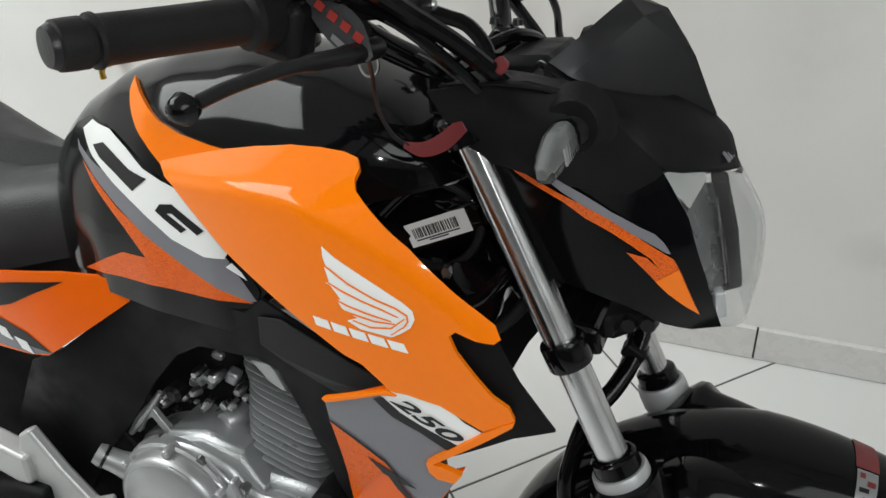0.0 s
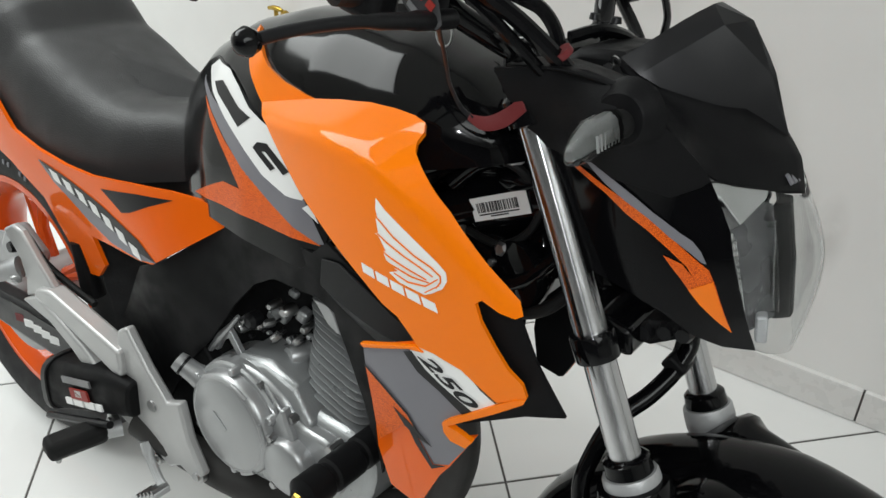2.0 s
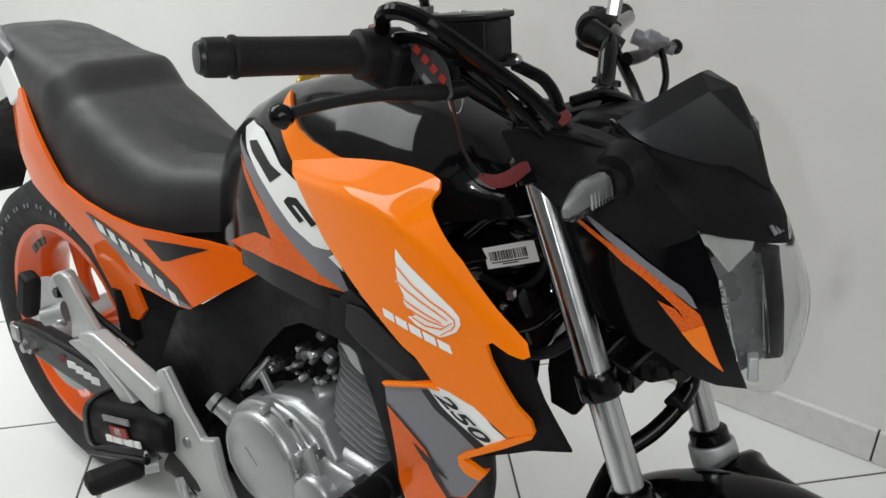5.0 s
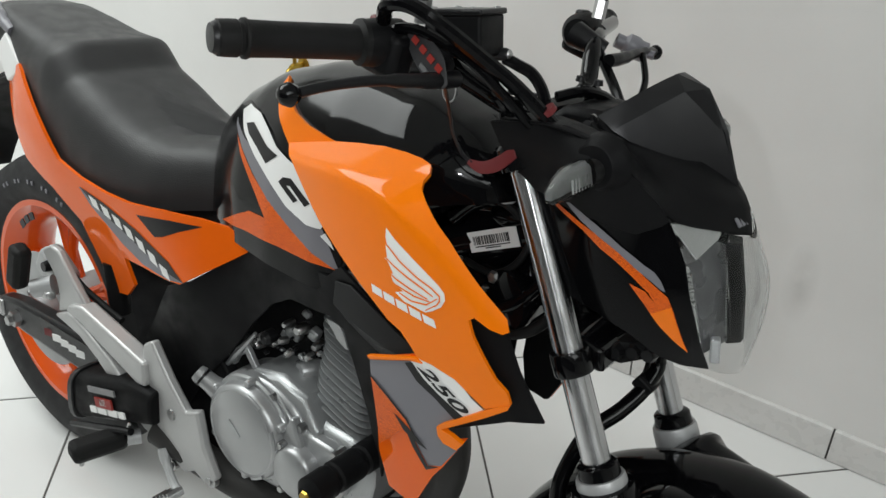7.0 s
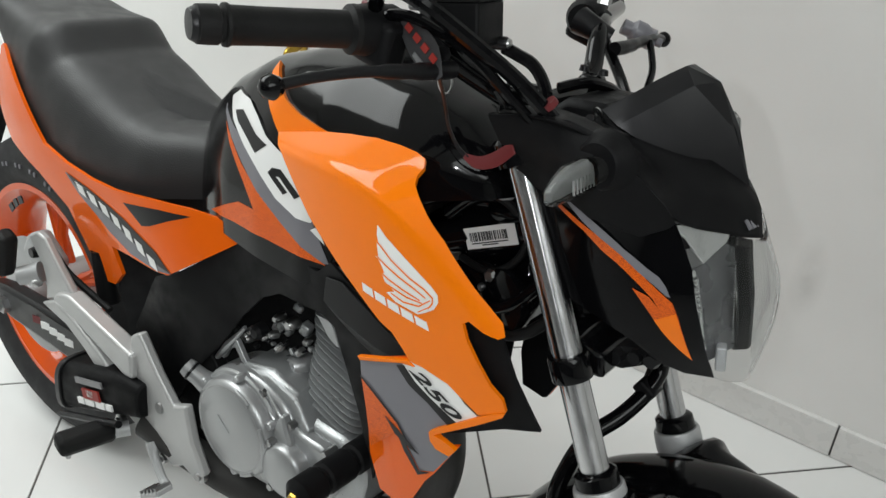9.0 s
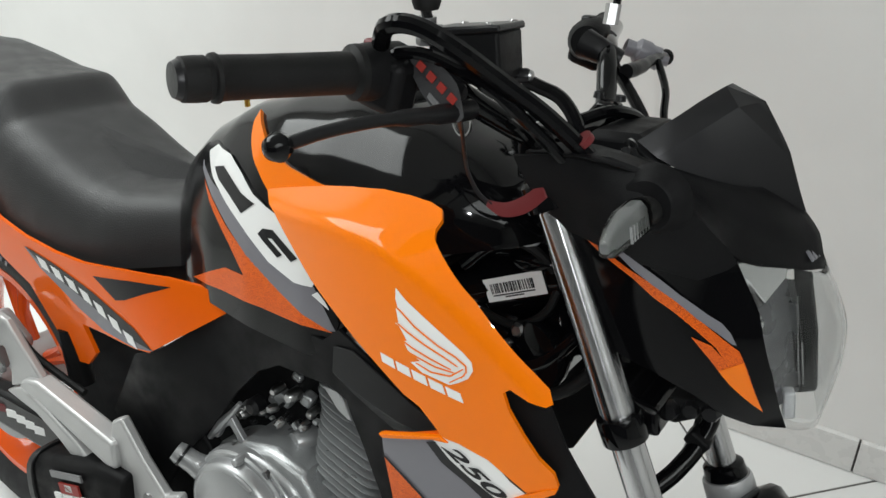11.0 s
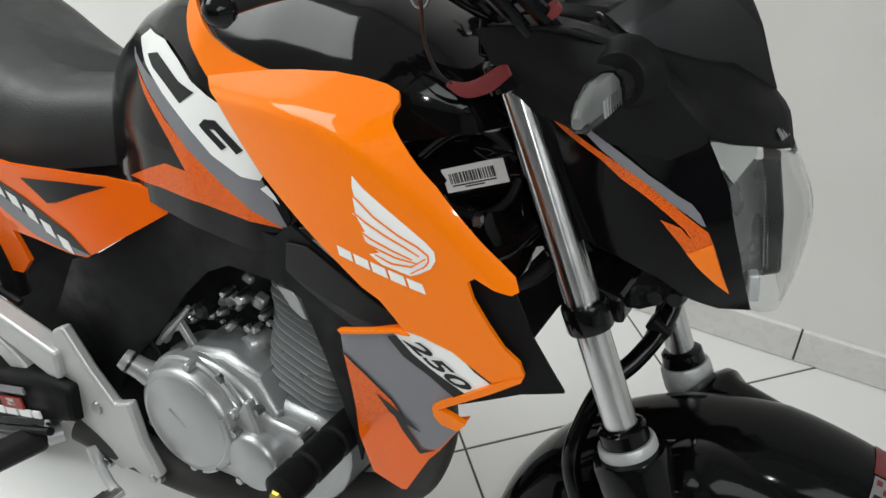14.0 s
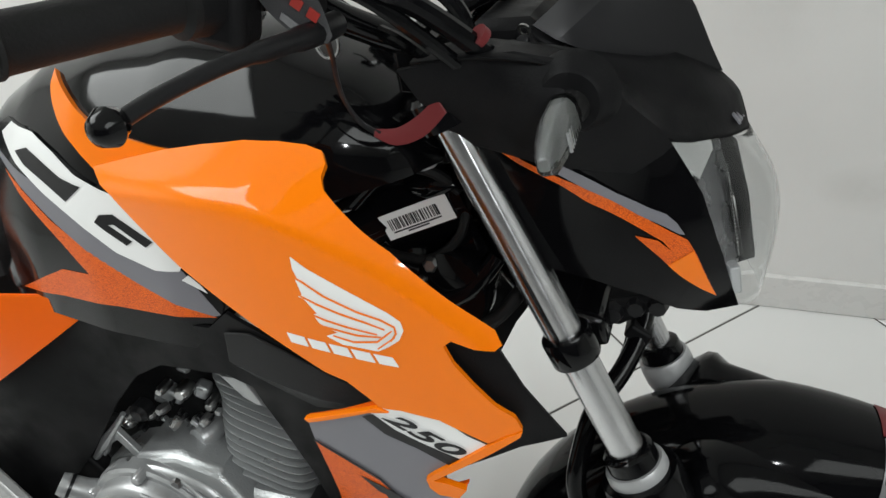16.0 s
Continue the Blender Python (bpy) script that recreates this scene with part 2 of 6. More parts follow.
class Skin:
    """A body surface as depth y over (x, z): a thin-plate spline through a few control points."""

    def __init__(self, ctrl, soft=1e-4):
        c = np.array(ctrl, float)
        self.p, n = c[:, :2], len(c)
        a = np.zeros((n + 3, n + 3))
        a[:n, :n] = self.kernel(self.p, self.p) + soft * np.eye(n)
        a[:n, n:] = np.c_[np.ones(n), self.p]
        a[n:, :n] = a[:n, n:].T
        self.w = np.linalg.solve(a, np.r_[c[:, 2], 0, 0, 0])

    @staticmethod
    def kernel(a, b):
        r2 = ((a[:, None] - b[None]) ** 2).sum(-1)
        return 0.5 * r2 * np.log(r2 + 1e-12)

    def __call__(self, x, z):
        q = np.array([[x, z]])
        return float(self.kernel(q, self.p)[0] @ self.w[:-3] + self.w[-3] + self.w[-2] * x + self.w[-1] * z)


def on_skin(outline, skin, lift=0.0, step=0.012, side=1, n=0):
    """A sheet with that (x, z) outline lying on a skin; lift: metres proud of it; side -1 mirrors it to the bike's left."""
    bm = bmesh.new()
    o = [Vector((p[0], 0, p[1])) for p in outline]
    if n:
        o = spline([tuple(v) for v in o], n, True)
    bm.faces.new([bm.verts.new(p) for p in o])
    for axis in (0, 2):
        lo, hi = min(p[axis] for p in o), max(p[axis] for p in o)
        k = int((hi - lo) / step)
        for i in range(1, k + 1):
            co = Vector((0, 0, 0))
            co[axis] = lo + (hi - lo) * i / (k + 1)
            no = Vector((0, 0, 0))
            no[axis] = 1
            bmesh.ops.bisect_plane(bm, geom=bm.verts[:] + bm.edges[:] + bm.faces[:], plane_co=co, plane_no=no)
    for v in bm.verts:
        v.co.y = skin(v.co.x, v.co.z) - lift
        if side < 0:
            v.co.y = -v.co.y
    return bm


def panel(name, outline, skin, mat, parent, label="", lift=0.0, thick=0.004, side=1, n=0, bevel=0.0015, step=0.012):
    bm = on_skin(outline, skin, lift, step, side, n)
    ob = part(name, bm, mat, parent, label, sharp=50, solid=thick, offset=0, bevel=bevel)
    return ob


def decal(name, outline, skin, mat, parent, label="", lift=0.0032, n=0, step=0.012):
    """A thin film stuck on a panel."""
    return part(name, on_skin(outline, skin, lift, step, 1, n), mat, parent, label, sharp=60, solid=0.0004, offset=0.0)


def text_film(words, long, high, origin, direction, skin, mat, parent, name, lift=0.0036, shear=0.0, bold=0.0):
    """Lettering stuck on a skin, along a direction in the X-Z plane."""
    cu = bpy.data.curves.new(name, "FONT")
    cu.body, cu.size, cu.shear, cu.offset = words, 1.0, shear, bold
    ob = new(name, cu)
    me = bpy.data.meshes.new_from_object(ob.evaluated_get(bpy.context.evaluated_depsgraph_get()))
    bpy.data.objects.remove(ob)
    bm = bmesh.new()
    bm.from_mesh(me)
    bmesh.ops.triangulate(bm, faces=bm.faces)
    x0, x1, y0, y1 = [f(v.co[a] for v in bm.verts) for a in (0, 1) for f in (min, max)]
    d = Vector((direction[0], 0, direction[1])).normalized()
    u = Vector((-d.z, 0, d.x))
    for v in bm.verts:
        p = Vector((origin[0], 0, origin[1])) + d * (v.co.x - x0) / (x1 - x0) * long + u * (v.co.y - y0) / (y1 - y0) * high
        v.co = (p.x, skin(p.x, p.z) - lift, p.z)
    return part(name, bm, mat, parent, sharp=60, solid=0.0004, offset=0.0)


# ---- room ----
def tag_structure(ob, label, category):
    return tagged(ob, label, category, kind="structure")


WALL_Y, X0, X1, Y0, HIGH = 1.383, -4.0, 4.6, -4.6, 2.75
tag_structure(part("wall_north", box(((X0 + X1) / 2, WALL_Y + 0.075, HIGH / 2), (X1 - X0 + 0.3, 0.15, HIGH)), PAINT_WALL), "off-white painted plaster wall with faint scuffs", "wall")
# added wall out of view, dark so that shiny parts mirror darkness
tag_structure(part("unseen_wall_south", box(((X0 + X1) / 2, Y0 - 0.075, HIGH / 2), (X1 - X0 + 0.3, 0.15, HIGH)), UNSEEN_DARK_WALL), "unseen added wall, coloured dark to keep reflections dark", "wall")
tag_structure(part("wall_east", box((X1 + 0.075, (Y0 + WALL_Y) / 2, HIGH / 2), (0.15, WALL_Y - Y0, HIGH)), PAINT_WALL), "off-white painted plaster wall", "wall")
tag_structure(part("wall_west", box((X0 - 0.075, (Y0 + WALL_Y) / 2, HIGH / 2), (0.15, WALL_Y - Y0, HIGH)), PAINT_WALL), "off-white painted plaster wall", "wall")
tag_structure(part("ceiling", box(((X0 + X1) / 2, (Y0 + WALL_Y) / 2, HIGH + 0.05), (X1 - X0 + 0.3, WALL_Y - Y0 + 0.3, 0.1)), CEILING_PAINT), "plain white ceiling", "ceiling")
# housings for the two assumed panels
for at in LAMP_AT:
    lamp = tagged(new("assumed_ceiling_lamp"), "assumed white lamp panel under the ceiling, out of view", "ceiling lamp", group="ceiling lamp panels")
    part("housing", box((at[0], at[1], 2.705), (1.98, 1.68, 0.09)), WHITE, lamp, bevel=0.01)


# brass tap on the wall behind the motorcycle
TAP = tagged(new("wall_tap"), "small brass tap fixed to the off-white wall", "tap")
TX, TZ = -1.452, 0.562
part("flange", lathe([(0.0, 0.0), (0.02, 0.0), (0.02, -0.004), (0.012, -0.008)], (TX, 1.382, TZ), (0, 1, 0), 24), GOLD, TAP)
part("tap_body", lathe([(0.008, 0.0), (0.010, -0.012), (0.013, -0.022), (0.013, -0.036), (0.009, -0.045), (0.0, -0.046)], (TX, 1.378, TZ), (0, 1, 0), 20), GOLD, TAP)
part("spout", tube([(TX, 1.342, TZ), (TX, 1.326, TZ - 0.004), (TX, 1.318, TZ - 0.016), (TX, 1.317, TZ - 0.03)], [0.008, 0.0075, 0.007, 0.0075], 14, 14), GOLD, TAP)
part("spindle", tube([(TX, 1.349, TZ + 0.008), (TX, 1.349, TZ + 0.03)], [0.006, 0.005], 12), GOLD, TAP)
part("tap_handle", tube([(TX - 0.024, 1.349, TZ + 0.031), (TX - 0.008, 1.349, TZ + 0.034), (TX + 0.008, 1.349, TZ + 0.034), (TX + 0.024, 1.349, TZ + 0.031)], [0.005, 0.0065, 0.0065, 0.005], 12, 14), GOLD, TAP)


# ---- motorcycle ----
BIKE = tagged(new("motorcycle"), "orange and black naked motorcycle leaning on its side stand on tiles", "motorcycle")
BIKE.matrix_world = pose(0.09, 0.495, 0, -10.5, 0, 0)


def both(fn):
    """Runs fn for the bike's right (-1) and left (+1) side."""
    for s in (-1, 1):
        fn(s)


# wheels
def tyre_profile(r, w, h):
    return [(r - h, -w * 0.36), (r - h * 0.75, -w * 0.47), (r - h * 0.4, -w * 0.5), (r - h * 0.16, -w * 0.42), (r - h * 0.03, -w * 0.22), (r, 0),
            (r - h * 0.03, w * 0.22), (r - h * 0.16, w * 0.42), (r - h * 0.4, w * 0.5), (r - h * 0.75, w * 0.47), (r - h, w * 0.36)]


def wheel(name, x, r, w, h, label):
    z = r
    root = part(name, lathe([(0.012, -0.1), (0.03, -0.1), (0.034, -0.06), (0.05, -0.045), (0.05, 0.045), (0.034, 0.06), (0.03, 0.1), (0.012, 0.1)], (x, 0, z), (0, 1, 0), 24), SILVER, BIKE, label)
    part("tyre", lathe(tyre_profile(r, w, h) + [(r - h - 0.012, w * 0.3), (r - h - 0.012, -w * 0.3)], (x, 0, z), (0, 1, 0), 72, closed=True), TYRE, root, "black road tyre with faint white sidewall print")
    ri = r - h
    part("rim", lathe([(ri + 0.006, -w * 0.4), (ri + 0.004, -w * 0.36), (ri - 0.012, -w * 0.34), (ri - 0.024, -w * 0.22), (ri - 0.03, 0), (ri - 0.024, w * 0.22), (ri - 0.012, w * 0.34), (ri + 0.004, w * 0.36), (ri + 0.006, w * 0.4),
                        (ri - 0.006, w * 0.4), (ri - 0.02, w * 0.33), (ri - 0.036, w * 0.2), (ri - 0.042, 0), (ri - 0.036, -w * 0.2), (ri - 0.02, -w * 0.33), (ri - 0.006, -w * 0.4)], (x, 0, z), (0, 1, 0), 72, closed=True), ORANGE_RIM, root, "orange cast alloy rim")
    for k in range(5):
        a = 2 * math.pi * k / 5 + 0.5
        for da in (-0.11, 0.11):
            c, s = math.cos(a + da * 0.7), math.sin(a + da * 0.7)
            c2, s2 = math.cos(a + da * 1.4), math.sin(a + da * 1.4)
            part("spoke", tube([(x + 0.04 * c, 0, z + 0.04 * s), (x + 0.11 * c, -0.006, z + 0.11 * s), (x + (ri - 0.028) * c2, 0, z + (ri - 0.028) * s2)], [0.013, 0.01, 0.012], 8), ORANGE_RIM, root)
    return root


front = wheel("front_wheel", 0.0, 0.293, 0.11, 0.077, "orange cast front wheel with black tyre")
rear = wheel("rear_wheel", -1.378, 0.314, 0.145, 0.098, "orange cast rear wheel with black tyre")
part("brake_disc", lathe([(0.062, -0.078), (0.12, -0.078), (0.12, -0.074), (0.062, -0.074)], (-1.378, 0, 0.314), (0, 1, 0), 48, closed=True), SILVER, rear, "steel rear brake disc")
part("brake_disc", lathe([(0.08, -0.072), (0.138, -0.072), (0.138, -0.067), (0.08, -0.067)], (0, 0, 0.293), (0, 1, 0), 48, closed=True), SILVER, front, "steel front brake disc")


# front fork
def fork_at(z, y):
    return Vector((-0.2175 - (z - 0.7) * 0.489, y, z))


def fork_leg(s):
    y = 0.096 * s - 0.006
    d = fork_at(1, 0) - fork_at(0, 0)
    leg = part("fork_leg", tube([fork_at(0.30, y), fork_at(0.40, y), fork_at(0.52, y), fork_at(0.545, y)], [0.024, 0.025, 0.025, 0.026], 28), DARK, BIKE, "dark fork slider with bright cap")
    part("fork_tube", tube([fork_at(0.5, y), fork_at(0.93, y)], 0.0157, 40), CHROME, leg, "polished chrome fork tube")
    part("slider_cap", lathe([(0.0185, 0.014), (0.0258, 0.014), (0.0274, 0.011), (0.0280, 0.002), (0.0280, -0.012), (0.0262, -0.020), (0.0235, -0.026)], fork_at(0.586 if s < 0 else 0.563, y), d, 36), SILVER, leg, "silver fork slider cap")
    part("dust_seal", lathe([(0.0158, 0.007), (0.0195, 0.006), (0.0225, 0.003), (0.0235, -0.010), (0.0158, -0.010)], fork_at(0.608 if s < 0 else 0.585, y), d, 36), GLOSS, leg, "glossy black dust seal")
    part("lower_clamp", lathe([(0.0158, 0.0135), (0.0205, 0.013), (0.0215, 0.011), (0.0215, -0.011), (0.0205, -0.013), (0.0158, -0.0135)], fork_at(0.714, y), d, 32), GLOSS, leg)
    if s < 0:
        part("fender_mount", lathe([(0.026, 0.026), (0.0345, 0.025), (0.037, 0.018), (0.037, -0.03), (0.026, -0.04)], fork_at(0.566, y), d, 32), GLOSS, leg)
    part("upper_clamp", lathe([(0.0, 0.014), (0.022, 0.013), (0.026, 0.009), (0.026, -0.014), (0.0186, -0.016)], fork_at(0.915, y), d, 32), GLOSS, leg)
    part("fork_bolt", lathe([(0.0, 0.008), (0.010, 0.008), (0.011, 0.004), (0.011, 0.0)], fork_at(0.934, y), d, 6), BOLT, leg)


both(fork_leg)
part("lower_yoke", prism([(-0.25, 0.702), (-0.258, 0.728), (-0.235, 0.735), (-0.20, 0.73), (-0.195, 0.702)], -0.084, 0.084), GLOSS, BIKE, bevel=0.006)
part("upper_yoke", prism([(-0.345, 0.905), (-0.342, 0.922), (-0.30, 0.926), (-0.295, 0.91)], -0.11, 0.11), GLOSS, BIKE, bevel=0.006)


# front fender
FENDER_ARC = [(198, 0.32, 0.055, 0.05), (175, 0.320, 0.06, 0.06), (150, 0.322, 0.066, 0.07), (128, 0.321, 0.070, 0.08), (112, 0.318, 0.074, 0.085), (98, 0.313, 0.075, 0.08), (88, 0.306, 0.068, 0.07), (76, 0.302, 0.056, 0.06), (60, 0.301, 0.046, 0.05), (42, 0.300, 0.038, 0.034), (30, 0.303, 0.03, 0.02), (24, 0.301, 0.012, 0.008)]


def fender_at(deg, u, lift=0.0):
    """A point of the mudguard: the angle round the axle, and across from -1 to 1."""
    d = [-s[0] for s in FENDER_ARC]
    r, w, drop = [float(np.interp(-deg, d, [s[k] for s in FENDER_ARC])) for k in (1, 2, 3)]
    y = (w + lift * abs(u)) * math.copysign(abs(math.sin(u * math.pi / 2)) ** 0.85, u)
    rr = r - drop * abs(u) ** 2.6 - 0.010 * abs(u) + lift
    a = radians(deg)
    return (rr * math.cos(a), y, 0.293 + rr * math.sin(a))


def fender():
    f = part("front_fender", loft(bmesh.new(), [[fender_at(198 - 174 * i / 40, -1 + k / 10) for k in range(21)] for i in range(41)]), BODY, BIKE, "gloss black front mudguard with red and white print", solid=0.004, bevel=0.0015)
    for d0, d1, u0, u1, mt in ((82.6, 78.6, -0.12, 0.34, RED), (82.4, 78.8, -0.78, -0.14, SILVER_INK), (81.9, 81.0, -0.24, -0.18, RED), (80.6, 79.2, -0.32, -0.26, RED), (81.9, 80.2, -0.40, -0.35, BLACK_DECAL), (81.0, 79.2, -0.50, -0.45, BLACK_DECAL), (82.0, 80.6, -0.60, -0.55, BLACK_DECAL)):
        part("printed_block", loft(bmesh.new(), [[fender_at(d0 + (d1 - d0) * i / 4, u0 + (u1 - u0) * k / 6, 0.0028 + (0.0006 if mt is not SILVER_INK and u1 < 0 else 0)) for k in range(7)] for i in range(5)]), mt, f, solid=0.0004)

    def stay(s):
        part("fender_stay", sheet([[(-0.215, 0.03 * s, 0.50), (-0.17, 0.035 * s, 0.53), (-0.125, 0.04 * s, 0.575), (-0.085, 0.036 * s, 0.584), (-0.03, 0.03 * s, 0.580), (0.045, 0.02 * s, 0.568)],
                                   [(-0.235, 0.06 * s, 0.47), (-0.175, 0.075 * s, 0.51), (-0.118, 0.078 * s, 0.582), (-0.092, 0.072 * s, 0.585), (-0.034, 0.066 * s, 0.574), (0.041, 0.052 * s, 0.550)],
                                   [(-0.22, 0.085 * s, 0.44), (-0.165, 0.108 * s, 0.49), (-0.11, 0.108 * s, 0.562), (-0.075, 0.094 * s, 0.555), (-0.02, 0.08 * s, 0.545), (0.05, 0.06 * s, 0.535)],
                                   [(-0.20, 0.08 * s, 0.42), (-0.14, 0.10 * s, 0.47), (-0.09, 0.10 * s, 0.48), (-0.05, 0.09 * s, 0.49), (0.0, 0.078 * s, 0.49), (0.055, 0.058 * s, 0.49)]], 20, 12), BODY, f, solid=0.004, sharp=30)

    both(stay)
    return f


FENDER = fender()


# fuel tank
TANK = [(-0.875, 0.05, 0.815), (-0.84, 0.085, 0.85), (-0.80, 0.104, 0.883), (-0.74, 0.124, 0.917), (-0.66, 0.139, 0.942), (-0.57, 0.145, 0.955), (-0.48, 0.135, 0.948), (-0.41, 0.11, 0.925), (-0.36, 0.08, 0.89), (-0.335, 0.045, 0.855)]
TANK_LOW = 0.685


def tank_at(x):
    xs = [t[0] for t in TANK]
    return float(np.interp(x, xs, [t[1] for t in TANK])), float(np.interp(x, xs, [t[2] for t in TANK]))


def tank_skin(x, z):
    w, top = tank_at(x)
    u = min(0.995, max(0.0, (z - TANK_LOW) / (top - TANK_LOW)))
    return -w * (1 - u ** 2.6) ** (1 / 2.6)


def tank():
    rows = []
    for i in range(37):
        x = -0.875 + i * 0.015
        w, top = tank_at(x)
        low = float(np.interp(x, [-0.56, -0.5, -0.43, -0.335], [TANK_LOW, 0.74, 0.83, 0.85]))
        row = []
        for k in range(33):
            a = math.pi * k / 32
            c, s = math.cos(a), math.sin(a)
            row.append((x, -w * math.copysign(abs(c) ** (2 / 2.6), c), low + (top - low) * abs(s) ** (2 / 2.6)))
        rows.append(row)
    bm = loft(bmesh.new(), rows, False)
    bmesh.ops.holes_fill(bm, edges=[e for e in bm.edges if e.is_boundary], sides=0)
    return part("fuel_tank", bm, GLOSS, BIKE, "gloss black fuel tank with orange side wings", sharp=50)


TANK_OB = tank()

# shroud, side covers, tail: depth of the bodywork over (x, z)


def SHROUD_SKIN(x, z):
    """Outer face and upper facet of the shroud, which meet in one long crease."""
    u = min(0.19, max(-0.16, x + 0.45))
    face = 0.054 + 0.5487 * x - 0.3408 * z + 0.8476 * x * x + 0.1356 * x * z + 0.2429 * z * z
    zc = 0.8612 - 0.1035 * u - 2.2137 * u ** 2 - 4.7986 * u ** 3 + 14.2659 * u ** 4
    rise = 1.9 - 1.3 / (1 + math.exp(-(u - 0.06) * 45))
    yc = 0.054 + 0.5487 * x - 0.3408 * zc + 0.8476 * x * x + 0.1356 * x * zc + 0.2429 * zc * zc
    top = yc + rise * (z - zc)
    return 0.5 * (face + top + math.sqrt((face - top) ** 2 + 2e-5)) - 0.0016


SIDE_SKIN = Skin([(-0.67, 0.714, -0.125), (-0.834, 0.60, -0.141), (-0.52, 0.735, -0.149), (-0.79, 0.711, -0.105), (-0.90, 0.46, -0.13), (-0.70, 0.54, -0.12), (-0.40, 0.64, -0.155), (-0.86, 0.35, -0.13), (-0.56, 0.64, -0.135)])
TAIL_SKIN = Skin([(-0.70, 0.694, -0.113), (-0.828, 0.6, -0.142), (-1.02, 0.50, -0.12), (-1.02, 0.62, -0.135), (-1.2, 0.68, -0.137), (-1.33, 0.76, -0.116), (-1.37, 0.86, -0.09), (-1.45, 0.85, -0.06)])

SHROUD_EDGE = [(-0.6244, 0.8555), (-0.5853, 0.8657), (-0.5450, 0.8764), (-0.5109, 0.8836), (-0.4731, 0.8893), (-0.4432, 0.8903), (-0.4195, 0.8893), (-0.4049, 0.8869), (-0.3991, 0.8811), (-0.3995, 0.8743), (-0.3952, 0.8682), (-0.3739, 0.8539), (-0.3584, 0.8431), (-0.3420, 0.8322), (-0.3212, 0.8144), (-0.3012, 0.7970),
               (-0.2830, 0.7821), (-0.2698, 0.7706), (-0.2641, 0.7591), (-0.2686, 0.7561), (-0.2825, 0.7590), (-0.2986, 0.7659), (-0.3044, 0.7608), (-0.2978, 0.7448), (-0.2831, 0.7239), (-0.2684, 0.7053), (-0.2540, 0.6942), (-0.2488, 0.6820), (-0.2759, 0.6667), (-0.3126, 0.6881), (-0.3422, 0.6940), (-0.3560, 0.6940),
               (-0.3601, 0.6947), (-0.3683, 0.7032), (-0.3848, 0.7171), (-0.4026, 0.7232), (-0.4317, 0.7402), (-0.4614, 0.7569), (-0.4929, 0.7755), (-0.5275, 0.7959), (-0.5630, 0.8226), (-0.5929, 0.8444)]
RIM_EDGE = [(-0.2488, 0.6811), (-0.2506, 0.6755), (-0.2752, 0.6551), (-0.3008, 0.6355), (-0.3227, 0.6186), (-0.3102, 0.6167), (-0.2956, 0.6111), (-0.3027, 0.6000), (-0.3192, 0.6016), (-0.3266, 0.6087), (-0.3288, 0.6194), (-0.3216, 0.6268), (-0.2996, 0.6449), (-0.2751, 0.6651), (-0.2603, 0.6759)]
LIP_EDGE = [(-0.3531, 0.6897), (-0.3701, 0.6867), (-0.4290, 0.6606), (-0.4338, 0.6638), (-0.3951, 0.6805), (-0.3621, 0.6937)]
LOWER_EDGE = [(-0.4328, 0.6628), (-0.3971, 0.6784), (-0.3631, 0.6960), (-0.3400, 0.7000), (-0.3100, 0.6950), (-0.2741, 0.6700), (-0.3028, 0.6385), (-0.3227, 0.6176), (-0.3069, 0.6083), (-0.2946, 0.6151), (-0.3226, 0.5610), (-0.3346, 0.5420), (-0.3605, 0.4831), (-0.3666, 0.4799), (-0.4018, 0.4854), (-0.4171, 0.5329), (-0.4203, 0.5992), (-0.4283, 0.6433)]
INNER_EDGE = [(-0.3181, 0.7633), (-0.2874, 0.7585), (-0.2680, 0.7530), (-0.2590, 0.7355), (-0.2490, 0.7150), (-0.2173, 0.6660), (-0.2535, 0.6540), (-0.3247, 0.6127), (-0.2982, 0.6833)]


def shroud(side):
    lab = "glossy orange tank shroud with white wing emblem" if side > 0 else "glossy orange tank shroud"
    ob = panel("tank_shroud", SHROUD_EDGE, SHROUD_SKIN, ORANGE, BIKE, lab, side=side, thick=0.005, bevel=0.002, step=0.0045)
    low = panel("shroud_lower_panel", LOWER_EDGE, SHROUD_SKIN, ORANGE_SHADED, BIKE, "grey and orange lower shroud panel", lift=-0.004, side=side, bevel=0.001)
    panel("panel_rim", RIM_EDGE, SHROUD_SKIN, ORANGE, low, lift=0.001, side=side, thick=0.006, bevel=0.002)
    panel("panel_lip", LIP_EDGE, SHROUD_SKIN, ORANGE, low, lift=0.0, side=side, thick=0.006, bevel=0.001)
    panel("shroud_inner_panel", INNER_EDGE, SHROUD_SKIN, MATTE, BIKE, "matte black inner shroud panel", lift=-0.01, side=side)
    if side < 0:
        panel("shroud_liner", [(-0.6107, 0.8498), (-0.4210, 0.8761), (-0.3931, 0.8506), (-0.2843, 0.7528), (-0.2588, 0.6927), (-0.2988, 0.6326), (-0.4180, 0.6826), (-0.5494, 0.7904)], SHROUD_SKIN, MATTE, BIKE, lift=-0.009, side=side)
        panel("lower_liner", LOWER_EDGE, SHROUD_SKIN, MATTE, BIKE, lift=-0.012, side=side)
    return ob, low


shroud(-1)
SHROUD, LOWER = shroud(1)

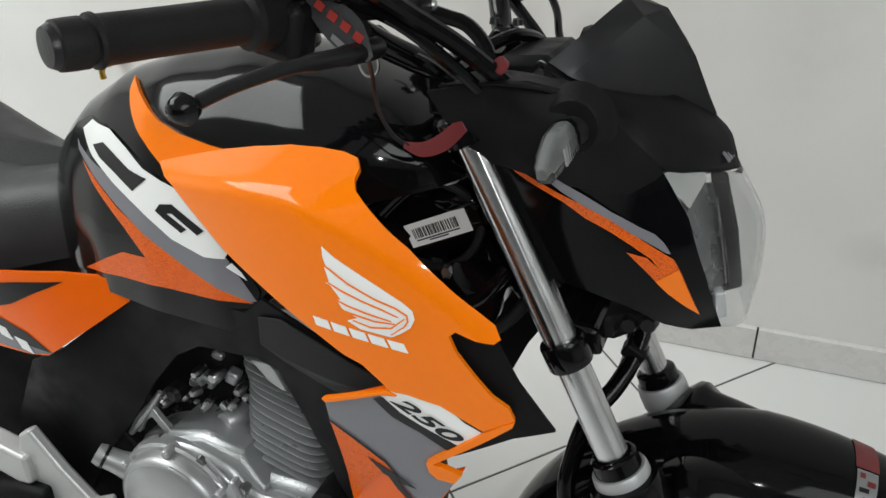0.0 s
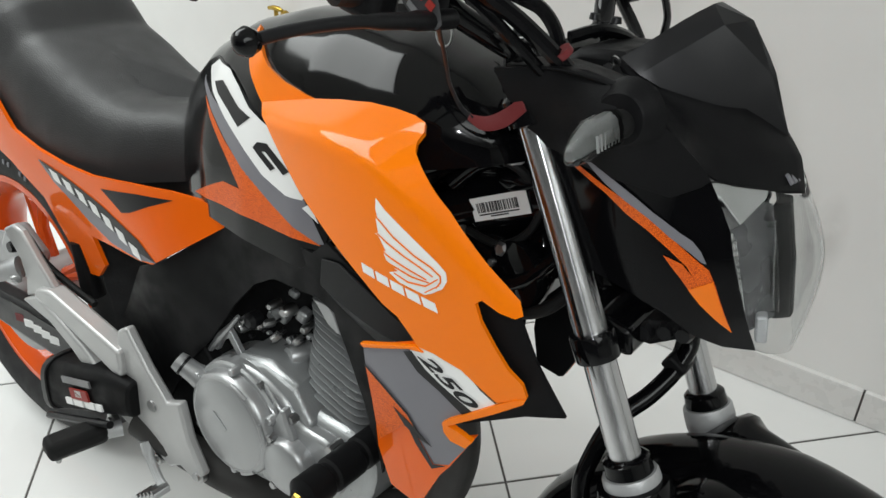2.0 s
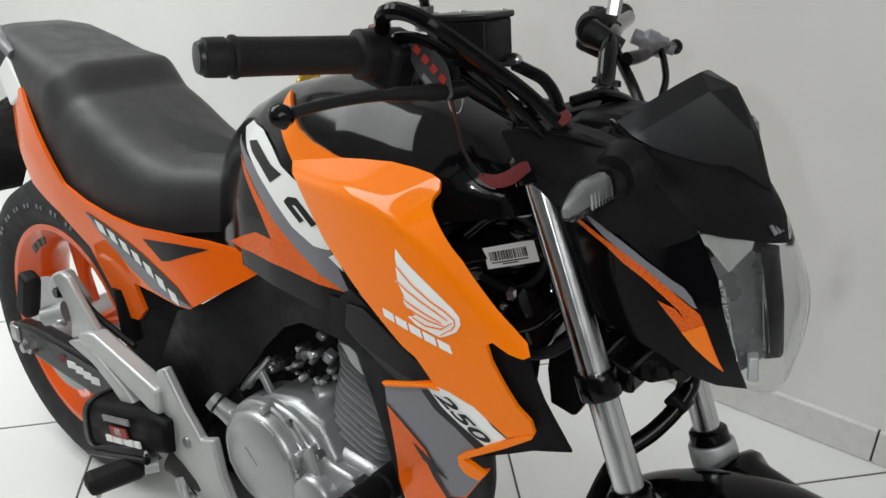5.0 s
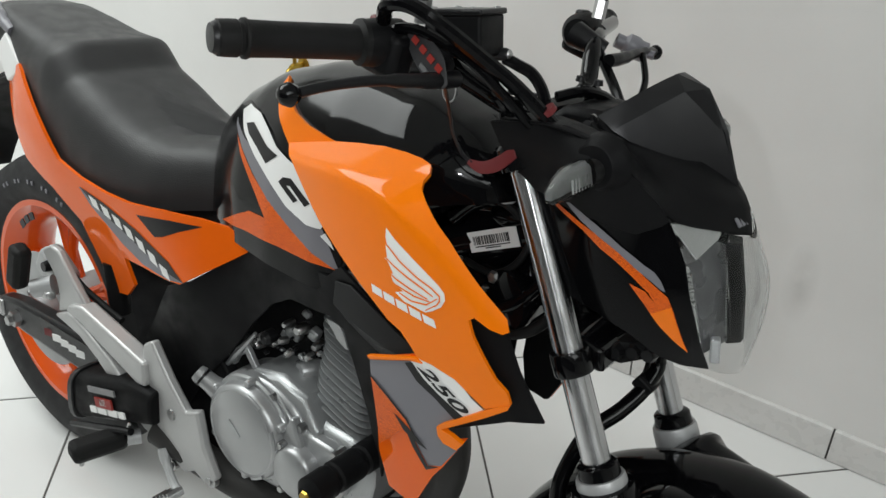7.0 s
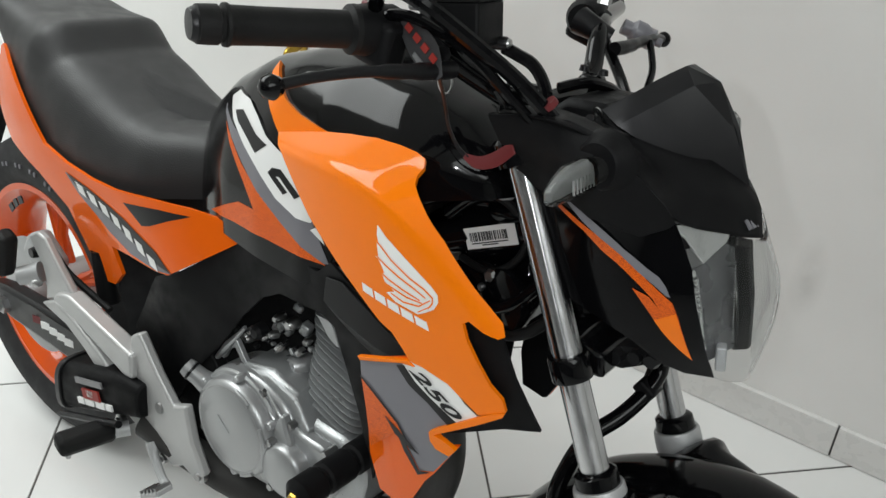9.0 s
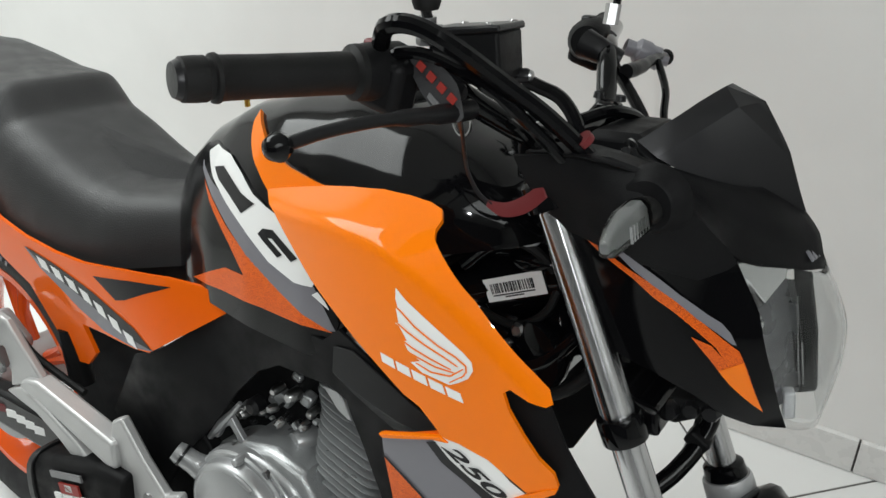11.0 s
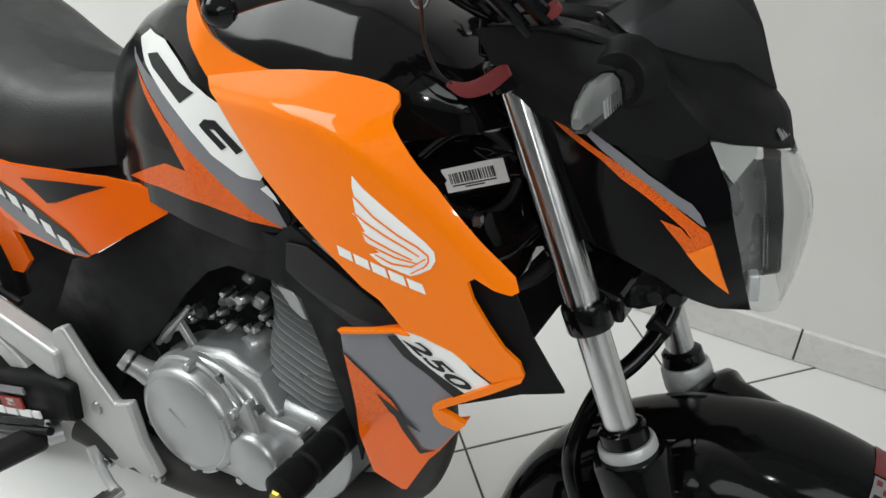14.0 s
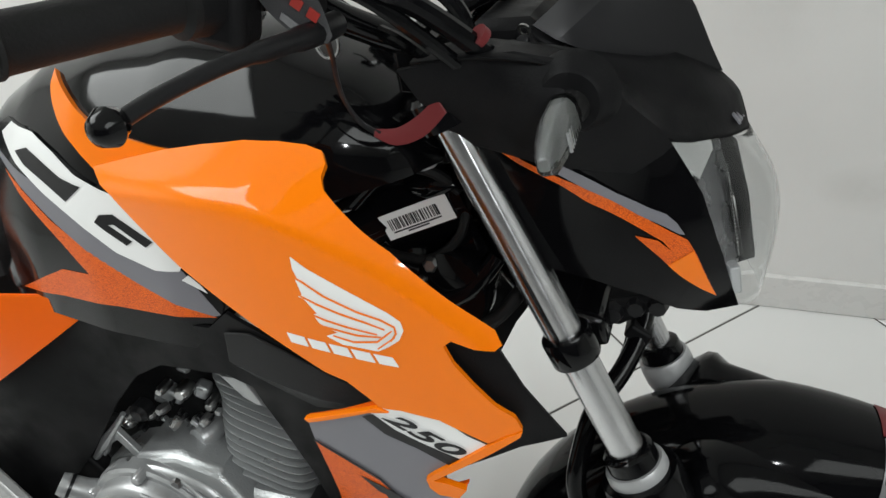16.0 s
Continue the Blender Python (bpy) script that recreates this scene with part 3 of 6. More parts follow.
def stroke(pts, wide):
    """Outline of a thin line drawn along (x, z) points."""
    p = [Vector((a, 0, b)) for a, b in pts]
    up, down = [], []
    for k, v in enumerate(p):
        d = (p[min(k + 1, len(p) - 1)] - p[max(k - 1, 0)]).normalized()
        n = Vector((-d.z, 0, d.x)) * wide * (0.5 if 0 < k < len(p) - 1 else 0.35)
        up.append(((v + n).x, (v + n).z))
        down.append(((v - n).x, (v - n).z))
    return up + down[::-1]


# films on the shroud
decal("grey_film", [(-0.4320, 0.6571), (-0.3715, 0.6842), (-0.3026, 0.6386), (-0.3265, 0.6145), (-0.3190, 0.6096), (-0.2969, 0.6090), (-0.3226, 0.5644), (-0.3405, 0.5550), (-0.3591, 0.5802), (-0.3725, 0.6044), (-0.4027, 0.6228), (-0.4298, 0.6374)], SHROUD_SKIN, GREY, LOWER, "grey film", lift=-0.0010)
decal("mesh_film", [(-0.4304, 0.6383), (-0.4027, 0.6234), (-0.3725, 0.6050), (-0.3591, 0.5884), (-0.3726, 0.5926), (-0.4130, 0.5470), (-0.4202, 0.5965), (-0.4275, 0.6330)], SHROUD_SKIN, MESH_ORANGE, LOWER, "orange film with fine mesh print", lift=0.0004)
decal("black_spear", [(-0.3906, 0.6061), (-0.3725, 0.5982), (-0.3538, 0.5879), (-0.3412, 0.5793), (-0.3565, 0.5816), (-0.3753, 0.5893)], SHROUD_SKIN, BLACK_DECAL, LOWER, lift=0.0012)
decal("black_border", [(-0.3736, 0.5927), (-0.3591, 0.5814), (-0.3405, 0.5557), (-0.3256, 0.5616), (-0.3421, 0.5489), (-0.3619, 0.5723)], SHROUD_SKIN, BLACK_DECAL, LOWER, lift=0.0006)
decal("black_line", stroke([(-0.4303, 0.6380), (-0.4026, 0.6240), (-0.3724, 0.6055), (-0.3591, 0.5885)], 0.0028), SHROUD_SKIN, BLACK_DECAL, LOWER, lift=0.0006)
decal("white_film", [(-0.3696, 0.6845), (-0.3598, 0.6940), (-0.3486, 0.6975), (-0.3298, 0.6955), (-0.3057, 0.6900), (-0.2715, 0.6705), (-0.2770, 0.6634), (-0.2881, 0.6544), (-0.2995, 0.6423), (-0.3312, 0.6576), (-0.3513, 0.6689)], SHROUD_SKIN, WHITE, LOWER, "white number field", lift=0.0004, step=0.006)
decal("black_edge", [(-0.3773, 0.6801), (-0.3678, 0.6846), (-0.3513, 0.6708), (-0.3313, 0.6601), (-0.2985, 0.6447), (-0.3078, 0.6364), (-0.3338, 0.6526), (-0.3599, 0.6642)], SHROUD_SKIN, BLACK_DECAL, LOWER, lift=0.0011, step=0.006)
decal("black_corner", [(-0.3066, 0.6856), (-0.2968, 0.6865), (-0.2709, 0.6705), (-0.2770, 0.6640), (-0.2918, 0.6722)], SHROUD_SKIN, BLACK_DECAL, LOWER, lift=0.0011, step=0.006)
text_film("250", 0.0728, 0.0133, (-0.3608, 0.6823), (0.0623, -0.0376), SHROUD_SKIN, BLACK_DECAL, LOWER, "displacement_number", lift=0.0019, shear=0.42, bold=0.022)

# wing emblem: a white film with fine feather lines, and a row of blocks below
WING = [(-0.4146, 0.8276), (-0.4029, 0.8193), (-0.3843, 0.8098), (-0.3632, 0.7990), (-0.3427, 0.7879), (-0.3341, 0.7812), (-0.3323, 0.7734), (-0.3362, 0.7646), (-0.3457, 0.7571), (-0.3537, 0.7524), (-0.3694, 0.7538), (-0.3822, 0.7547), (-0.3949, 0.7605), (-0.3846, 0.7653), (-0.3989, 0.7716), (-0.4032, 0.7790), (-0.3997, 0.7804), (-0.4092, 0.7926), (-0.4137, 0.7934), (-0.4099, 0.7957), (-0.4137, 0.8095), (-0.4111, 0.8087), (-0.4143, 0.8173)]
FEATHERS = [[(-0.4146, 0.8109), (-0.4072, 0.8075), (-0.3916, 0.7975), (-0.3670, 0.7872), (-0.3490, 0.7821), (-0.3387, 0.7766), (-0.3380, 0.7709), (-0.3423, 0.7636)], [(-0.4117, 0.7954), (-0.3988, 0.7897), (-0.3799, 0.7834), (-0.3613, 0.7785), (-0.3463, 0.7735)], [(-0.4058, 0.7802), (-0.3935, 0.7760), (-0.3744, 0.7719), (-0.3527, 0.7685)], [(-0.3990, 0.7706), (-0.3876, 0.7687), (-0.3685, 0.7657), (-0.3498, 0.7664)], [(-0.3888, 0.7625), (-0.3722, 0.7590), (-0.3531, 0.7618), (-0.3409, 0.7730)], [(-0.3535, 0.7551), (-0.3391, 0.7674)]]
emblem = part("wing_emblem", on_skin(WING, SHROUD_SKIN, 0.0032, 0.006), WHITE, SHROUD, "white wing emblem", sharp=60, solid=0.0005)
for f in FEATHERS:
    decal("feather_line", stroke(f, 0.0016), SHROUD_SKIN, ORANGE, emblem, lift=0.0042, step=0.006)
for k in range(5):
    quad = []
    for a, b in ((0, 0), (1, 0), (1, 1), (0, 1)):
        u = (k + 0.08 + 0.84 * a) / 5
        quad.append((-0.4292 + 0.0919 * u - b * (0.0025 + 0.0017 * u), 0.7485 - 0.0098 * u + b * 0.0088))
    decal("maker_name_block", quad, SHROUD_SKIN, WHITE, emblem, lift=0.0032, step=0.012)

# films and wings on the tank
KNEE = lambda x, z: tank_skin(x, z) - 0.004
def tank_wing(side):
    panel("tank_wing", [(-0.704, 0.916), (-0.688, 0.91), (-0.667, 0.901), (-0.642, 0.888), (-0.613, 0.88), (-0.582, 0.876), (-0.551, 0.872), (-0.573, 0.865), (-0.6, 0.857), (-0.631, 0.85), (-0.647, 0.861), (-0.656, 0.868), (-0.669, 0.877), (-0.679, 0.886), (-0.688, 0.895), (-0.698, 0.906)], KNEE, ORANGE, TANK_OB, "orange tank wing", side=side, thick=0.006, step=0.008)


both(lambda s: tank_wing(-s))
knee = panel("knee_panel", [(-0.79, 0.86), (-0.765, 0.872), (-0.73, 0.871), (-0.69, 0.856), (-0.64, 0.833), (-0.60, 0.845), (-0.585, 0.815), (-0.548, 0.785), (-0.523, 0.735), (-0.53, 0.715), (-0.64, 0.712), (-0.80, 0.697), (-0.82, 0.72), (-0.815, 0.80)], lambda x, z: tank_skin(x, z) + 0.001, GLOSS, TANK_OB, "gloss black knee panel with white stripe", thick=0.006)
KF = lambda x, z: tank_skin(x, z) - 0.0008
decal("white_film", [(-0.7727, 0.8601), (-0.7481, 0.8433), (-0.7049, 0.8190), (-0.6641, 0.8000), (-0.6229, 0.7765), (-0.5827, 0.7654), (-0.5578, 0.7672), (-0.5534, 0.7750), (-0.5630, 0.7895), (-0.5790, 0.8077), (-0.6043, 0.8266), (-0.6348, 0.8336), (-0.6586, 0.8417), (-0.6882, 0.8574), (-0.7185, 0.8696), (-0.7550, 0.8719)], KF, WHITE, knee, "white stripe", lift=0.0022, step=0.008)
decal("white_film", [(-0.5574, 0.7587), (-0.5505, 0.7638), (-0.5406, 0.7550), (-0.5351, 0.7470)], KF, WHITE, knee, lift=0.0022)
decal("black_slot", [(-0.7418, 0.8510), (-0.7248, 0.8560), (-0.7064, 0.8489), (-0.6795, 0.8375), (-0.6528, 0.8328), (-0.6739, 0.8171), (-0.7020, 0.8301), (-0.7284, 0.8407)], KF, BLACK_DECAL, knee, lift=0.0029, step=0.008)
decal("black_slot", [(-0.6420, 0.8030), (-0.6353, 0.8105), (-0.6198, 0.8129), (-0.5792, 0.7931), (-0.5878, 0.7869), (-0.6196, 0.8036), (-0.6266, 0.8025), (-0.6017, 0.7905), (-0.6089, 0.7857), (-0.6324, 0.7974)], KF, BLACK_DECAL, knee, lift=0.0029, step=0.008)
decal("grey_film", [(-0.786, 0.853), (-0.774, 0.844), (-0.726, 0.829), (-0.679, 0.811), (-0.634, 0.79), (-0.6, 0.774), (-0.556, 0.768), (-0.527, 0.725), (-0.534, 0.723), (-0.569, 0.733), (-0.608, 0.749), (-0.652, 0.769), (-0.703, 0.797), (-0.747, 0.825), (-0.775, 0.839)], KF, GREY, knee, lift=0.0016, step=0.008)
decal("mesh_film", [(-0.764, 0.831), (-0.741, 0.82), (-0.703, 0.795), (-0.656, 0.772), (-0.608, 0.749), (-0.569, 0.733), (-0.531, 0.722), (-0.574, 0.72), (-0.637, 0.719), (-0.71, 0.714), (-0.78, 0.704), (-0.73, 0.731), (-0.701, 0.745), (-0.663, 0.748), (-0.692, 0.774), (-0.727, 0.801)], KF, MESH_ORANGE, knee, "orange film with fine mesh print", lift=0.0016, step=0.008)
part("filler_cap", lathe([(0.0, 0.012), (0.03, 0.011), (0.036, 0.006), (0.038, 0.0), (0.038, -0.01)], (-0.56, 0, 0.952), (0, 0, 1), 32), DARK, TANK_OB, "dark fuel filler cap")


def side_cover(side):
    panel("side_cover", [(-0.95, 0.45), (-0.87, 0.575), (-0.82, 0.60), (-0.69, 0.70), (-0.54, 0.712), (-0.515, 0.735), (-0.43, 0.70), (-0.375, 0.672), (-0.378, 0.66), (-0.43, 0.645), (-0.425, 0.62), (-0.425, 0.52), (-0.43, 0.47), (-0.439, 0.505), (-0.4516, 0.5253), (-0.4606, 0.5518), (-0.4704, 0.5698), (-0.4863, 0.6033), (-0.5003, 0.6298), (-0.5084, 0.650), (-0.5369, 0.6567), (-0.5658, 0.6515), (-0.62, 0.645), (-0.66, 0.62), (-0.70, 0.575), (-0.75, 0.50), (-0.80, 0.44), (-0.85, 0.35), (-0.875, 0.345), (-0.915, 0.40)], SIDE_SKIN, MATTE, BIKE, "matte black plastic side cover", side=side)
    tail = panel("tail_panel", [(-1.318, 0.822), (-1.268, 0.785), (-1.21, 0.737), (-1.163, 0.697), (-1.101, 0.683), (-1.032, 0.677), (-0.968, 0.679), (-0.883, 0.692), (-0.805, 0.701), (-0.755, 0.702), (-0.709, 0.698), (-0.692, 0.694), (-0.754, 0.649), (-0.837, 0.59), (-0.868, 0.585), (-0.938, 0.581), (-0.997, 0.575), (-0.978, 0.532), (-1.01, 0.5), (-1.046, 0.492), (-1.075, 0.531), (-1.117, 0.601), (-1.196, 0.638), (-1.30, 0.662), (-1.36, 0.71), (-1.395, 0.76), (-1.405, 0.785)], TAIL_SKIN, ORANGE_SHADED, BIKE, "orange tail side panel with grey stripe", side=side, thick=0.006)
    rows = ([(-0.5203, 0.7143), (-0.4931, 0.7195), (-0.4576, 0.7078), (-0.4165, 0.6926), (-0.3728, 0.6802)], [(-0.5185, 0.6860), (-0.4929, 0.6788), (-0.4596, 0.6728), (-0.4239, 0.6684), (-0.3831, 0.6720)], [(-0.5165, 0.6800), (-0.5000, 0.6663), (-0.4680, 0.6560), (-0.4400, 0.6480), (-0.4050, 0.6560)])
    bm = bmesh.new()
    verts = [[bm.verts.new((x, (SIDE_SKIN(x, z) - out) * side, z)) for x, z in row] for row, out in zip(rows, (0.004, 0.010, 0.001))]
    for a, b in zip(verts, verts[1:]):
        for k in range(4):
            bm.faces.new((a[k], a[k + 1], b[k + 1], b[k]))
    part("shroud_side_trim", bm, CHARCOAL, BIKE, "creased charcoal plastic trim under the shroud", sharp=20, solid=0.003, bevel=0.001)
    trim = [(-1.316, -0.112, 0.811), (-1.372, -0.112, 0.780), (-1.420, -0.104, 0.832), (-1.374, -0.106, 0.866)]
    trim = [Vector((x, y * side, z)) for x, y, z in trim]
    part("tail_trim", loft(bmesh.new(), [trim, [v - Vector((0, -0.012 * side, 0)) for v in trim]], True, True), WHITE, tail, "white tail trim", bevel=0.004)
    return tail


side_cover(-1)
TAIL = side_cover(1)
decal("black_film", [(-0.944, 0.667), (-0.865, 0.682), (-0.798, 0.691), (-0.842, 0.671), (-0.879, 0.652), (-0.898, 0.646)], TAIL_SKIN, BLACK_DECAL, TAIL, lift=0.0036)
decal("grey_film", [(-1.104, 0.666), (-1.04, 0.658), (-0.947, 0.64), (-0.863, 0.616), (-0.829, 0.595), (-0.867, 0.587), (-0.937, 0.587), (-0.994, 0.602), (-1.073, 0.64)], TAIL_SKIN, GREY, TAIL, "grey stripe", lift=0.0036)
decal("black_band", [(-1.100, 0.667), (-1.04, 0.659), (-0.947, 0.641), (-0.863, 0.617), (-0.831, 0.596), (-0.858, 0.598), (-0.937, 0.614), (-1.02, 0.634), (-1.072, 0.650)], TAIL_SKIN, BLACK_DECAL, TAIL, "black band with pale blocks", lift=0.0041)
for k in range(7):
    x, z = -1.076 + 0.0315 * k, 0.660 - 0.0052 * k - 0.0006 * k * k
    decal("model_name_block", [(x, z), (x + 0.020, z - 0.0035), (x + 0.028, z - 0.0195), (x + 0.009, z - 0.0155)], TAIL_SKIN, WHITE, TAIL, lift=0.0047, step=0.03)


# seat
def seat():
    st = [(-0.775, 0.072, 0.80, 0.705), (-0.81, 0.08, 0.797, 0.70), (-0.85, 0.09, 0.79, 0.69), (-0.90, 0.105, 0.785, 0.678), (-0.95, 0.118, 0.782, 0.668), (-1.0, 0.126, 0.784, 0.661), (-1.05, 0.131, 0.797, 0.66), (-1.10, 0.132, 0.814, 0.672), (-1.155, 0.13, 0.836, 0.69), (-1.19, 0.127, 0.874, 0.711), (-1.20, 0.125, 0.878, 0.72),
          (-1.26, 0.116, 0.881, 0.765), (-1.34, 0.105, 0.893, 0.83), (-1.42, 0.09, 0.905, 0.868), (-1.465, 0.07, 0.905, 0.88)]
    xs = [-s[0] for s in st]
    rows = []
    for i in range(100):
        x = 0.775 + 0.69 * i / 99
        row = []
        for k in range(41):
            a = math.pi * k / 40
            c, s = math.cos(a), math.sin(a)
            xx = x + 0.045 * min(1.0, max(0.0, (x - 0.95) / 0.15)) * max(0.0, 1 - max(0.0, x - 1.19) / 0.2) * (abs(c) ** 2)
            w, top, low = [float(np.interp(x, xs, [q[n] for q in st])) for n in (1, 2, 3)]
            flat = 0.60 - 0.22 * min(1.0, max(0.0, (x - 0.98) / 0.12))
            dip = 0.008 * s ** 4 * max(0.0, 1 - abs(x - 0.95) / 0.16)
            row.append((-xx, -w * math.copysign(abs(c) ** flat, c), low + (top - dip - low) * abs(s) ** (flat + 0.05)))
        rows.append(row)
    bm = loft(bmesh.new(), rows)
    bmesh.ops.holes_fill(bm, edges=[e for e in bm.edges if e.is_boundary], sides=0)
    ob = part("seat", bm, LEATHER, BIKE, "black vinyl seat with raised passenger end", sharp=60)
    part("seat_nose_trim", sheet([[(-0.80, -0.10, 0.70), (-0.79, -0.098, 0.76), (-0.815, -0.07, 0.82), (-0.84, 0, 0.835), (-0.815, 0.07, 0.82), (-0.79, 0.098, 0.76), (-0.80, 0.10, 0.70)],
                                  [(-0.765, -0.095, 0.70), (-0.75, -0.09, 0.76), (-0.775, -0.06, 0.82), (-0.80, 0, 0.84), (-0.775, 0.06, 0.82), (-0.75, 0.09, 0.76), (-0.765, 0.095, 0.70)]], 24, 4), MATTE, ob, solid=0.01)
    return ob


SEAT = seat()


part("seat_base", prism([(-0.76, 0.64), (-0.77, 0.72), (-0.95, 0.70), (-1.2, 0.72), (-1.40, 0.84), (-1.42, 0.80), (-1.25, 0.66), (-1.0, 0.60), (-0.85, 0.60)], -0.085, 0.085), MATTE, BIKE, bevel=0.01)


# rear end
def grab_rail(s):
    part("grab_rail", tube([(-1.30, 0.095 * s, 0.84), (-1.40, 0.10 * s, 0.868), (-1.50, 0.085 * s, 0.885), (-1.53, 0.05 * s, 0.885)], 0.012, 12, 16), SILVER, BIKE, "grey passenger grab rail")


grab_rail(1)
part("seat_tail_trim", tube([(-1.36, -0.098, 0.868), (-1.41, -0.095, 0.886), (-1.455, -0.08, 0.892), (-1.478, -0.05, 0.888)], [0.010, 0.014, 0.014, 0.012], 12, 18), GREY, BIKE, "dark grey trim round the back of the seat")
part("tail_lamp", prism([(-1.46, 0.80), (-1.45, 0.87), (-1.53, 0.86), (-1.55, 0.82)], -0.06, 0.06), SMOKE, BIKE, "smoked tail lamp", bevel=0.01)
part("rear_mudguard", sheet([[(-1.42, -0.08, 0.79), (-1.56, -0.075, 0.72), (-1.70, -0.07, 0.60), (-1.76, -0.06, 0.50)], [(-1.42, -0.02, 0.80), (-1.57, -0.02, 0.74), (-1.73, -0.02, 0.61), (-1.79, -0.02, 0.49)], [(-1.42, 0.08, 0.79), (-1.56, 0.075, 0.72), (-1.70, 0.07, 0.60), (-1.76, 0.06, 0.50)]], 14, 9), MATTE, BIKE, "black rear mudguard", solid=0.006)


# headlamp cowl
COWL_SKIN = Skin([(-0.34, 0.95, -0.135), (-0.296, 0.884, -0.108), (-0.222, 0.935, -0.145), (-0.163, 0.892, -0.095), (-0.118, 0.762, -0.078), (-0.144, 0.833, -0.1), (-0.101, 0.747, -0.06), (-0.25, 0.80, -0.1), (-0.23, 0.985, -0.1)])
COWL_UP = [(-0.342, 0.95), (-0.33, 0.927), (-0.321, 0.909), (-0.3, 0.889), (-0.264, 0.887), (-0.215, 0.882), (-0.183, 0.874), (-0.164, 0.885), (-0.159, 0.891), (-0.169, 0.906), (-0.186, 0.926), (-0.206, 0.944), (-0.234, 0.958), (-0.262, 0.962), (-0.301, 0.958)]
COWL_LOW = [(-0.305, 0.892), (-0.264, 0.889), (-0.215, 0.884), (-0.183, 0.876), (-0.159, 0.89), (-0.135, 0.853), (-0.116, 0.801), (-0.099, 0.743), (-0.123, 0.743), (-0.145, 0.75), (-0.171, 0.766), (-0.207, 0.777), (-0.24, 0.783), (-0.264, 0.785), (-0.28, 0.824)]


def cowl(side):
    up = panel("headlamp_cowl_upper", COWL_UP if side > 0 else [(max(x, -0.280 - 0.02 * (0.93 - z)), z) for x, z in COWL_UP], COWL_SKIN, MATTE, BIKE, "matte black upper headlamp cowl", side=side)
    low = panel("headlamp_cowl_side", COWL_LOW if side > 0 else [(min(x, -0.165 + (0.89 - z) * 0.2), z) for x, z in COWL_LOW], COWL_SKIN, BODY, BIKE, "gloss black headlamp side cowl with orange stripe", lift=-0.002, side=side)
    s = -side
    nose = sheet([[(-0.335, 0.128 * s, 0.952), (-0.27, 0.135 * s, 0.96), (-0.21, 0.125 * s, 0.945), (-0.163, 0.092 * s, 0.894), (-0.125, 0.045 * s, 0.878), (-0.106, 0.0, 0.87)],
                  [(-0.33, 0.10 * s, 0.955), (-0.285, 0.10 * s, 0.962), (-0.225, 0.095 * s, 0.95), (-0.175, 0.08 * s, 0.912), (-0.133, 0.04 * s, 0.894), (-0.112, 0.0, 0.889)],
                  [(-0.325, 0.07 * s, 0.945), (-0.28, 0.078 * s, 0.953), (-0.23, 0.07 * s, 0.94), (-0.19, 0.062 * s, 0.925), (-0.146, 0.04 * s, 0.912), (-0.1215, 0.0, 0.906)],
                  [(-0.322, 0.05 * s, 0.94), (-0.28, 0.058 * s, 0.95), (-0.24, 0.055 * s, 0.945), (-0.205, 0.05 * s, 0.94), (-0.175, 0.035 * s, 0.935), (-0.155, 0.0, 0.932)]], 20, 10)
    if s > 0:
        for v in nose.verts:
            v.co.x = max(v.co.x, -0.272)
    part("cowl_nose", nose, MATTE, up, solid=0.003, sharp=60)
    out, fwd = (0.142, 0.0) if s < 0 else (0.124, 0.010)
    if s < 0:
        part("signal_boss", lathe([(0.0, 0.004), (0.020, 0.004), (0.0225, 0.002), (0.024, -0.003), (0.0265, -0.005), (0.030, -0.014)], (-0.222, (out - 0.004) * s, 0.935), (-0.1, s, -0.05), 32), MATTE, up)
    sig = part("turn_signal", tube([(-0.218 + fwd, (out - 0.012) * s, 0.933), (-0.2225 + fwd, (out + 0.010) * s, 0.931)], [0.013, 0.0105], 16), RUBBER, BIKE, "front turn signal with clear lens")
    m = pose(-0.2225 + fwd, (out + 0.006) * s, 0.931, 0, -14, 0)
    rim = [(-1, -0.6), (-1, 0.6), (-0.6, 1), (0.6, 1), (1, 0.6), (1, -0.6), (0.6, -1), (-0.6, -1)]
    pod = ((0.0, 0.0075, 0.0115, 0.0), (0.006, 0.0092, 0.0138, 0.0), (0.042, 0.0092, 0.0132, 0.001), (0.056, 0.0085, 0.0105, 0.0045), (0.0665, 0.007, 0.0068, 0.0088), (0.068, 0.0055, 0.0052, 0.0090))
    body = loft(bmesh.new(), [[(a * hx - 0.2 * dx, y * s, b * hz - dx) for a, b in rim] for y, hx, hz, dx in pod], True, True)
    body.transform(m)
    part("signal_lens", body, FROST, sig, "clear ribbed signal lens", bevel=0.0015)
    inner = loft(bmesh.new(), [[(a * hx * 0.55 - 0.2 * dx - 0.002, y * s, b * hz * 0.6 - dx) for a, b in rim] for y, hx, hz, dx in pod[1:5]], True, True)
    inner.transform(m)
    part("signal_base", inner, REFLECTOR, sig, bevel=0.001)
    for k in range(7):
        bmr = box((0.0068 + 0.0004 * k, (0.011 + 0.0062 * k) * s, -0.004), (0.0016, 0.0016, 0.012))
        bmr.transform(m)
        part("lens_rib", bmr, REFLECTOR, sig)
    return low


cowl(-1)
COWL = cowl(1)
